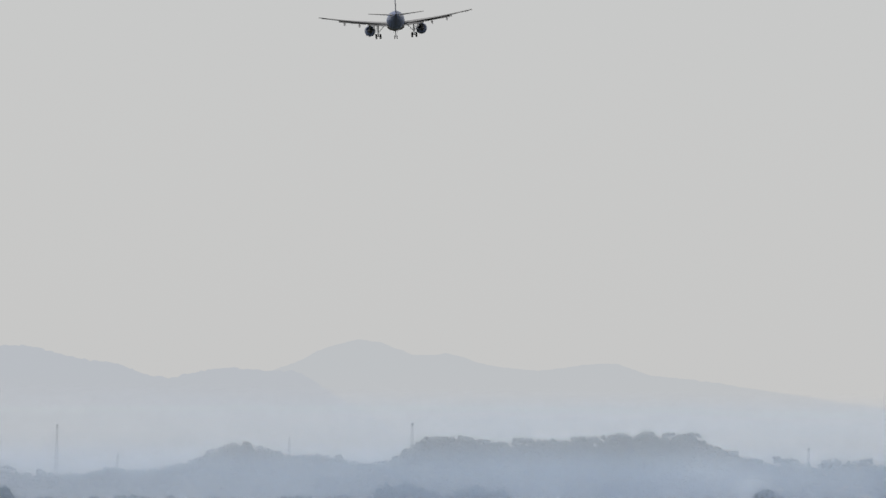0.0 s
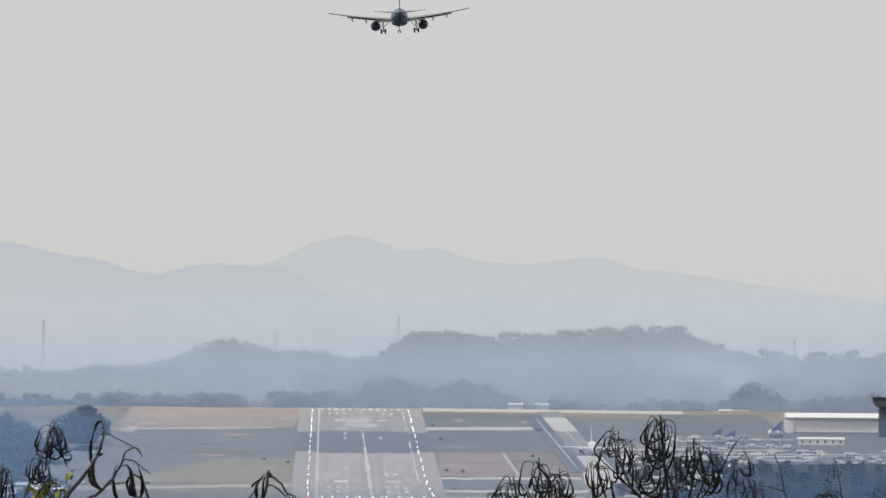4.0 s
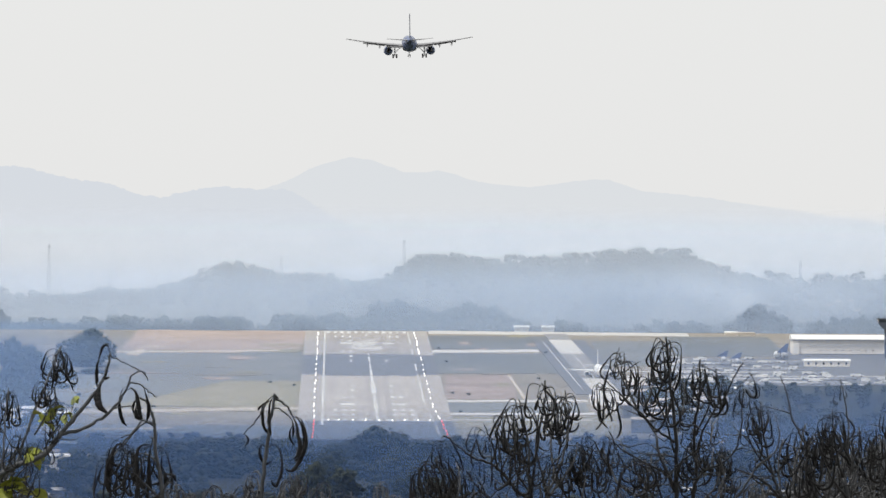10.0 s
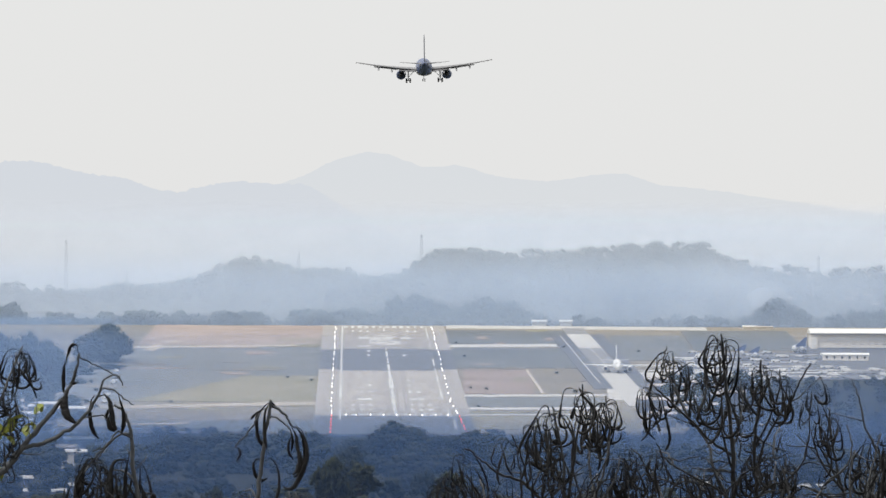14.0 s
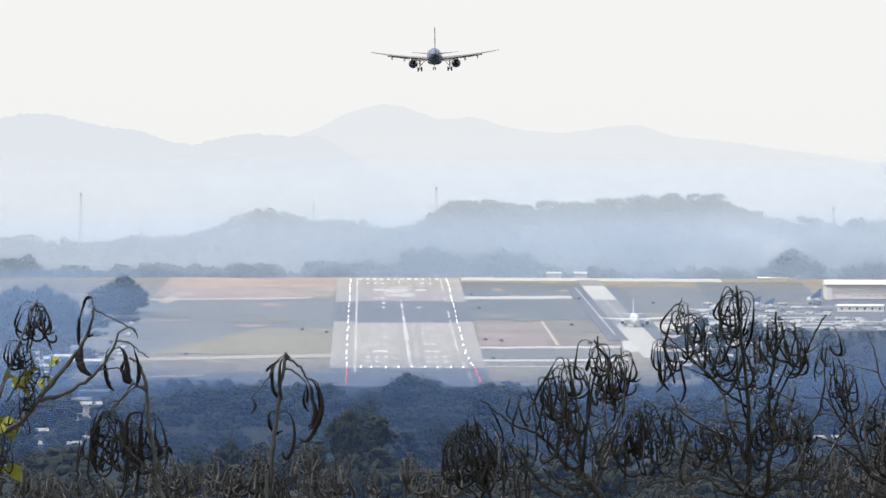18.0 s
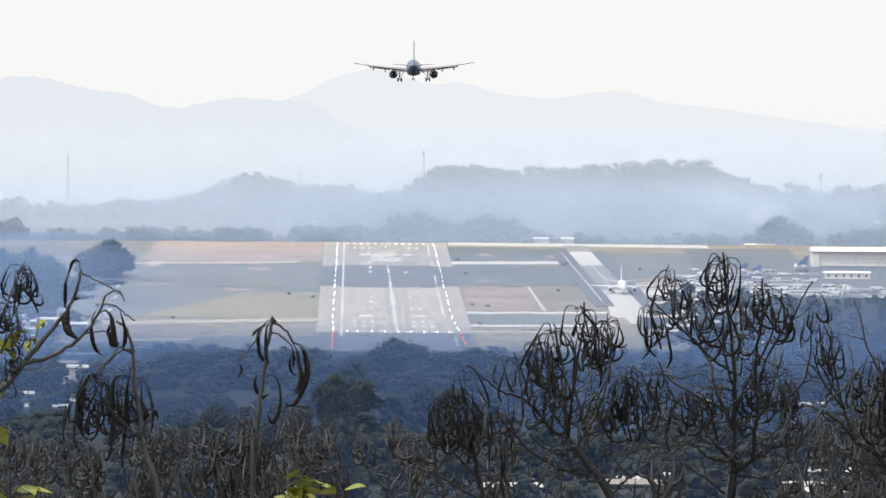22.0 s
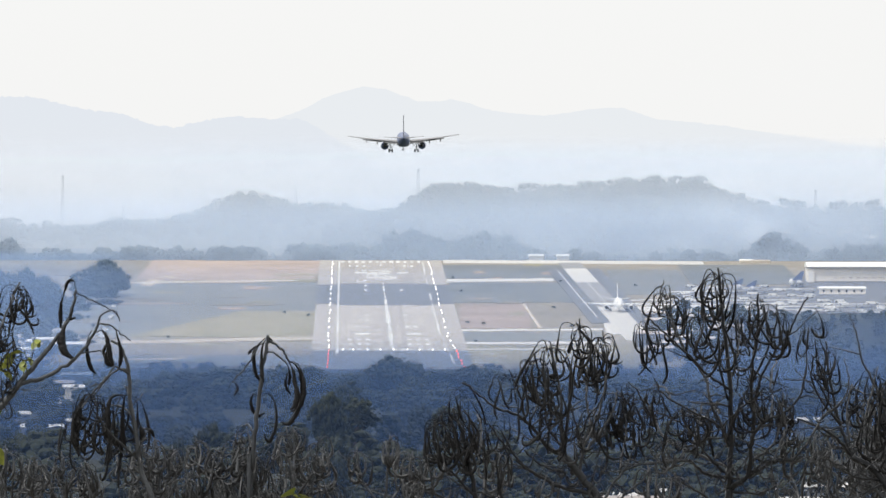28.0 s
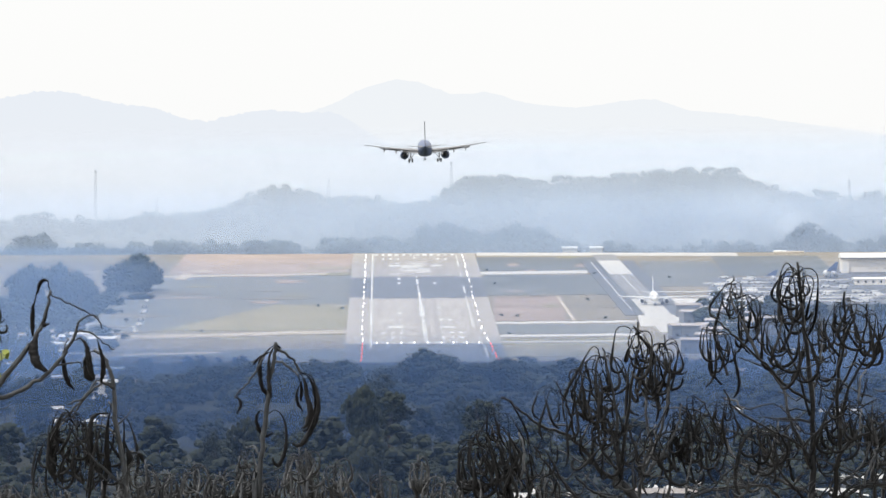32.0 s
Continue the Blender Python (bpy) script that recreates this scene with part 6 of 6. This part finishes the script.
g.hang(0.007, (-2.230, 43.00, 69.261), (-2.206, 43.02, 69.199), (-2.174, 43.03, 69.157), (-2.151, 43.05, 69.151))
g(0.004, 0.003, 0, (-2.144, 43.00, 69.540), (-2.085, 43.02, 69.509), (-2.017, 43.04, 69.472), (-1.961, 43.06, 69.443), (-1.913, 43.08, 69.413), (-1.898, 43.10, 69.369), twigs=0)
g(0.013, 0.006, 0, (-2.477, 43.00, 69.004), (-2.328, 43.00, 69.042), (-2.178, 43.00, 69.138), (-2.090, 43.00, 69.227), (-2.040, 43.00, 69.309), (-2.018, 43.00, 69.370), twigs=0)
g(0.006, 0.003, 0, (-2.018, 43.00, 69.370), (-2.000, 43.01, 69.411), (-1.959, 43.02, 69.433), (-1.922, 43.04, 69.425), (-1.899, 43.05, 69.394), twigs=0)
g(0.006, 0.003, 0, (-2.036, 43.00, 69.323), (-2.002, 43.01, 69.357), (-1.948, 43.02, 69.346), (-1.901, 43.04, 69.309), (-1.837, 43.05, 69.257), twigs=0)
g.hang(0.011, (-2.061, 43.00, 69.318), (-2.083, 43.01, 69.254), (-2.084, 43.02, 69.179), (-2.068, 43.03, 69.104), (-2.038, 43.04, 69.061))
g.hang(0.013, (-2.042, 43.00, 69.302), (-2.001, 42.99, 69.319), (-1.970, 42.98, 69.282), (-1.956, 42.97, 69.221), (-1.945, 42.96, 69.153), (-1.925, 42.95, 69.113))
g.hang(0.011, (-1.920, 43.00, 69.327), (-1.906, 43.01, 69.275), (-1.888, 43.02, 69.200), (-1.891, 43.04, 69.138), (-1.899, 43.05, 69.094))
g.hang(0.018, (-1.967, 43.00, 69.207), (-1.975, 43.02, 69.166), (-1.959, 43.04, 69.122), (-1.930, 43.06, 69.131))
g(0.005, 0.003, 0, (-2.137, 43.00, 69.182), (-2.070, 43.01, 69.190), (-2.009, 43.02, 69.200), (-1.989, 43.03, 69.168), (-1.959, 43.04, 69.130), twigs=0)
g(0.010, 0.005, 17, (-2.85, 43.0, 68.6), (-2.72, 43.07, 69.0), (-2.59, 43.13, 69.36), (-2.49, 43.2, 69.6), size=0.82, twigs=0)
g(0.007, 0.004, 7, (-2.6, 43.0, 68.9), (-2.54, 43.0, 69.0), (-2.5, 43.0, 69.06), (-2.52, 43.0, 69.11), size=0.6, twigs=1)
g(0.007, 0.004, 6, (-2.85, 43.0, 68.6), (-2.75, 42.9, 68.74), (-2.67, 42.8, 68.82), size=0.8, twigs=1)
g(0.007, 0.004, 6, (-2.93, 43.0, 68.52), (-2.73, 42.9, 68.57), (-2.61, 42.8, 68.53), size=0.7, twigs=1)
g(0.008, 0.004, 13, (-2.86, 43.0, 68.61), (-2.87, 43.0, 68.97), (-2.84, 43.1, 69.32), size=0.8)
g(0.007, 0.004, 9, (-2.87, 43.0, 68.74), (-2.79, 42.9, 68.88), (-2.74, 42.8, 69.01), size=0.75)
g(0.007, 0.004, 8, (-2.89, 43.0, 68.54), (-2.96, 43.0, 68.81), (-2.98, 43.2, 69.04), size=0.75)
g(0.006, 0.004, 12, (-2.70, 43.0, 69.02), (-2.64, 43.05, 69.22), (-2.575, 43.1, 69.37), size=0.72, twigs=0)
g(0.006, 0.004, 6, (-2.66, 43.0, 69.00), (-2.57, 42.95, 69.15), (-2.50, 42.9, 69.25), size=0.55, twigs=0)
g = sapling("slim grey stem arching over with hanging withered leaves", 33, 0.017, 0.007, (-1.71, 44.0, 67.94), (-1.808, 44.00, 68.450), (-1.834, 44.00, 68.645), (-1.871, 44.00, 68.854), (-1.883, 44.00, 69.049), (-1.905, 44.00, 69.147), (-1.943, 44.00, 69.219), (-1.985, 44.00, 69.236), bark=M_stem)
g(0.007, 0.004, 0, (-1.877, 44.00, 69.056), (-1.929, 44.01, 69.071), (-1.999, 44.02, 69.028), (-2.056, 44.04, 68.964), (-2.108, 44.05, 68.887), twigs=0)
g.hang(0.007, (-1.985, 44.00, 69.236), (-2.018, 44.02, 69.216), (-2.035, 44.03, 69.174), (-2.033, 44.05, 69.132))
g.hang(0.022, (-2.100, 44.00, 68.921), (-2.144, 43.99, 68.910), (-2.174, 43.98, 68.840), (-2.191, 43.97, 68.743), (-2.200, 43.96, 68.632), (-2.176, 43.95, 68.548))
g.hang(0.012, (-1.894, 44.00, 68.966), (-1.911, 44.02, 68.882), (-1.922, 44.03, 68.770), (-1.917, 44.05, 68.658), (-1.895, 44.06, 68.573))
g.hang(0.012, (-1.896, 44.00, 68.910), (-1.949, 43.99, 68.913), (-1.993, 43.98, 68.889), (-2.006, 43.96, 68.799), (-1.994, 43.95, 68.688), (-1.960, 43.94, 68.605))
g.hang(0.009, (-2.105, 44.00, 68.875), (-2.061, 44.02, 68.870), (-2.027, 44.03, 68.825), (-2.018, 44.05, 68.727), (-2.035, 44.07, 68.629))
g.hang(0.009, (-1.809, 44.00, 68.708), (-1.754, 44.02, 68.703), (-1.733, 44.05, 68.658))
g.hang(0.016, (-1.830, 44.00, 68.771), (-1.812, 44.01, 68.722), (-1.802, 44.02, 68.673), (-1.816, 44.03, 68.644))
g(0.007, 0.004, 12, (-1.88, 44.0, 69.04), (-1.96, 43.93, 69.08), (-2.03, 43.87, 69.0), (-2.1, 43.8, 68.97), size=0.95, twigs=0)
g(0.006, 0.004, 9, (-2.02, 44.0, 69.02), (-2.12, 43.97, 68.9), (-2.16, 43.93, 68.84), (-2.18, 43.9, 68.84), size=0.85, twigs=0)
g(0.008, 0.004, 11, (-1.86, 44.0, 68.78), (-1.93, 44.1, 68.84), (-1.99, 44.2, 68.85), size=0.9, twigs=1)
g(0.007, 0.004, 6, (-1.87, 44.0, 68.86), (-1.89, 44.05, 68.94), (-1.91, 44.1, 68.97), size=1.15, kinds=HANGING, twigs=0)
g(0.007, 0.004, 6, (-1.83, 44.0, 68.53), (-1.99, 43.85, 68.69), (-2.05, 43.7, 68.79), size=0.95, twigs=1)
g(0.006, 0.003, 4, (-1.85, 44.0, 68.67), (-1.81, 44.1, 68.71), (-1.79, 44.2, 68.71), size=0.45, twigs=0)

# low thicket of the same kind along the slope
rt = random.Random(61)


def thicket(px, top, y, seed):
    """One thin grey stem with a tuft on its tip and a few more on side shoots."""
    bx = px * y / 1000
    zt = 70 + top * y / 1000
    r = random.Random(seed)
    lean = r.uniform(-0.16, 0.16)
    mid = (bx + lean * 0.5, y, zt - 0.55)
    grow = sapling("low thicket stem hung with withered curled leaves", seed, 0.019, 0.011, (bx + lean * 1.4, y, zt - 1.3), mid, bark=M_stem)
    grow(0.011, 0.004, r.randrange(7, 11), mid, (bx + lean * 0.2, y, zt - 0.25), (bx, y, zt), size=0.92, kinds=CURLS)
    for i in range(r.randrange(3, 6)):
        s = r.choice((-1, 1)) * r.uniform(0.08, 0.24)
        h = r.uniform(0.15, 0.7)
        q = (bx + lean * (h * 0.8 + 0.3), y, zt - h - 0.3)
        grow(0.008, 0.004, r.randrange(4, 8), q, (q[0] + s * 0.75, y + r.uniform(-.15, .15), zt - h - 0.12), (q[0] + s, y + r.uniform(-.2, .2), zt - h + 0.1), size=0.85, kinds=CURLS)


for i, (a, b) in enumerate(((-55.08, -33.46), (-51.85, -32.31), (-57.62, -36.92), (-48.77, -33.46), (-39.38, -30.15), (-36.77, -31.54), (-33.54, -30.46), (-30.46, -31.69), (-28.15, -30.0), (-25.31, -32.31), (-34.92, -35.38), (-21.23, -28.92), (-20.31, -31.54), (-17.23, -32.31), (-7.23, -30.0), (-4.15, -32.31), (6.62, -36.92), (15.85, -38.46), (28.15, -38.46), (42.0, -38.46), (46.62, -36.92), (51.23, -36.15), (56.62, -37.69), (62.0, -36.15), (65.85, -34.62), (70.46, -35.38), (75.85, -34.62), (-42.23, -36.15), (-30.69, -36.92), (-24.15, -36.92), (-59.54, -31.54), (-63.38, -30.0), (-67.23, -26.15))):
    thicket(a, b, rt.uniform(43.5, 48.5), 100 + i)
for i, (a, b) in enumerate(((57.5, -24.5), (60.5, -22.5), (63.5, -21.5), (66.0, -22.5), (69.0, -23.5), (72.0, -22.0), (74.5, -21.0), (77.0, -20.5), (60.0, -28.0), (64.0, -27.0), (68.0, -28.0), (72.5, -27.0), (76.0, -26.5), (56.0, -29.5))):
    thicket(a, b, rt.uniform(46.5, 50.0), 160 + i)

fresh_leaves((-0.84, 43.0, 68.31), 9, 1, 0.085)
fresh_leaves((-0.72, 43.0, 68.26), 11, 2, 0.085)
fresh_leaves((-0.94, 43.0, 68.23), 8, 3, 0.08)
fresh_leaves((-2.53, 43.0, 68.23), 9, 4, 0.08)
fresh_leaves((-2.55, 43.0, 69.14), 10, 5, 0.045, (0.06, 0, -0.14))
fresh_leaves((-2.47, 43.0, 69.15), 6, 6, 0.042, (0.01, 0, -0.12))
fresh_leaves((-2.58, 43.0, 69.09), 7, 7, 0.045, (0.06, 0, -0.13))
fresh_leaves((-2.4, 43.0, 69.24), 3, 8, 0.035, (-0.02, 0, -0.12))
fresh_leaves((-2.67, 43.0, 68.87), 8, 9, 0.06, (-0.08, 0, -0.3))
fresh_leaves((-2.79, 43.0, 68.64), 12, 10, 0.08, (-0.06, 0, -0.5))



# ---- what moves ----
def motions():
    walk(landing, [(t, pose(x, y, z, 2.4, bank, 0.7)) for t, x, y, z, bank in (
    (0.0, -10.5, 1629, 169.6, -4.03),
    (0.5, -9.9, 1647, 168.3, -3.90),
    (1.0, -9.2, 1664, 166.5, -3.76),
    (1.5, -8.4, 1682, 164.4, -3.63),
    (2.0, -7.8, 1700, 162.1, -3.50),
    (2.5, -6.6, 1717, 159.7, -3.36),
    (4.5, -6.3, 1788, 152.2, -2.64),
    (5.0, -6.0, 1806, 151.1, -2.52),
    (5.5, -5.9, 1824, 149.8, -2.43),
    (6.0, -5.6, 1841, 148.1, -2.43),
    (7.0, -4.8, 1877, 144.6, -1.92),
    (7.5, -4.3, 1894, 144.3, -1.82),
    (8.0, -4.9, 1912, 141.8, -1.52),
    (8.5, -5.8, 1930, 140.5, -1.29),
    (9.0, -5.6, 1948, 138.9, -1.17),
    (9.5, -5.5, 1965, 137.0, -1.23),
    (10.0, -5.6, 1983, 135.5, -1.31),
    (10.5, -5.7, 2001, 133.7, -1.35),
    (11.0, -5.4, 2018, 131.8, -1.47),
    (11.5, -5.8, 2036, 129.9, -1.45),
    (12.0, -5.2, 1781, 129.6, -1.61),
    (12.5, -5.5, 1797, 128.0, -1.57),
    (13.0, -5.6, 1812, 126.2, -1.74),
    (13.5, -5.8, 1827, 124.7, -1.67),
    (14.0, -5.8, 1843, 123.4, -1.50),
    (14.5, -5.9, 1858, 122.1, -1.50),
    (15.0, -6.0, 1874, 121.3, -1.39),
    (15.5, -5.9, 1889, 120.5, -1.28),
    (17.5, -7.0, 1950, 117.6, -1.35),
    (18.0, -7.2, 1966, 116.9, -1.26),
    (18.5, -7.5, 1981, 115.9, -1.20),
    (19.0, -8.0, 1996, 115.0, -1.10),
    (19.5, -8.5, 2012, 114.0, -0.97),
    (20.0, -9.0, 2027, 112.8, -0.97),
    (20.5, -9.2, 2042, 111.5, -0.96),
    (21.0, -9.5, 2058, 110.1, -0.88),
    (21.5, -9.7, 2073, 108.4, -0.81),
    (22.0, -10.1, 2088, 106.6, -0.73),
    (22.5, -10.5, 2104, 105.2, -0.70),
    (23.0, -10.5, 2119, 104.2, -0.60),
    (23.5, -10.9, 2134, 103.2, -0.76),
    (24.0, -11.1, 2150, 102.4, -0.65),
    (24.5, -11.1, 2165, 101.1, -0.71),
    (25.0, -11.2, 2180, 100.2, -0.74),
    (25.5, -11.3, 2196, 98.9, -0.82),
    (27.5, -11.9, 2257, 94.5, -0.85),
    (28.0, -12.3, 2273, 93.1, -0.97),
    (28.5, -12.6, 2288, 91.8, -0.91),
    (29.0, -13.0, 2303, 91.1, -0.92),
    (29.5, -13.2, 2319, 89.9, -0.95),
    (30.0, -13.3, 2106, 90.6, -0.97),
    (30.5, -13.4, 2030, 90.1, -0.99),
    (31.0, -13.7, 2043, 89.1, -1.04),
    (31.5, -13.8, 2056, 88.0, -1.09),
    (32.0, -14.4, 2069, 86.5, -1.12),
    )])
    tilt = math.degrees(math.atan(-0.03578))
    rows = ((0.0, 3500), (4.5, 3496), (9.0, 3491), (12.0, 3488), (15.0, 3479), (18.0, 3463), (21.0, 3452), (24.0, 3448), (28.0, 3440), (30.0, 3435), (32.0, 3425))
    walk(taxiing, [(t, pose(taxi_x(y) + 2.4, y, airfield(y) + 0.34 + 3.93, tilt, 0, 180.6)) for t, y in rows])


motions()
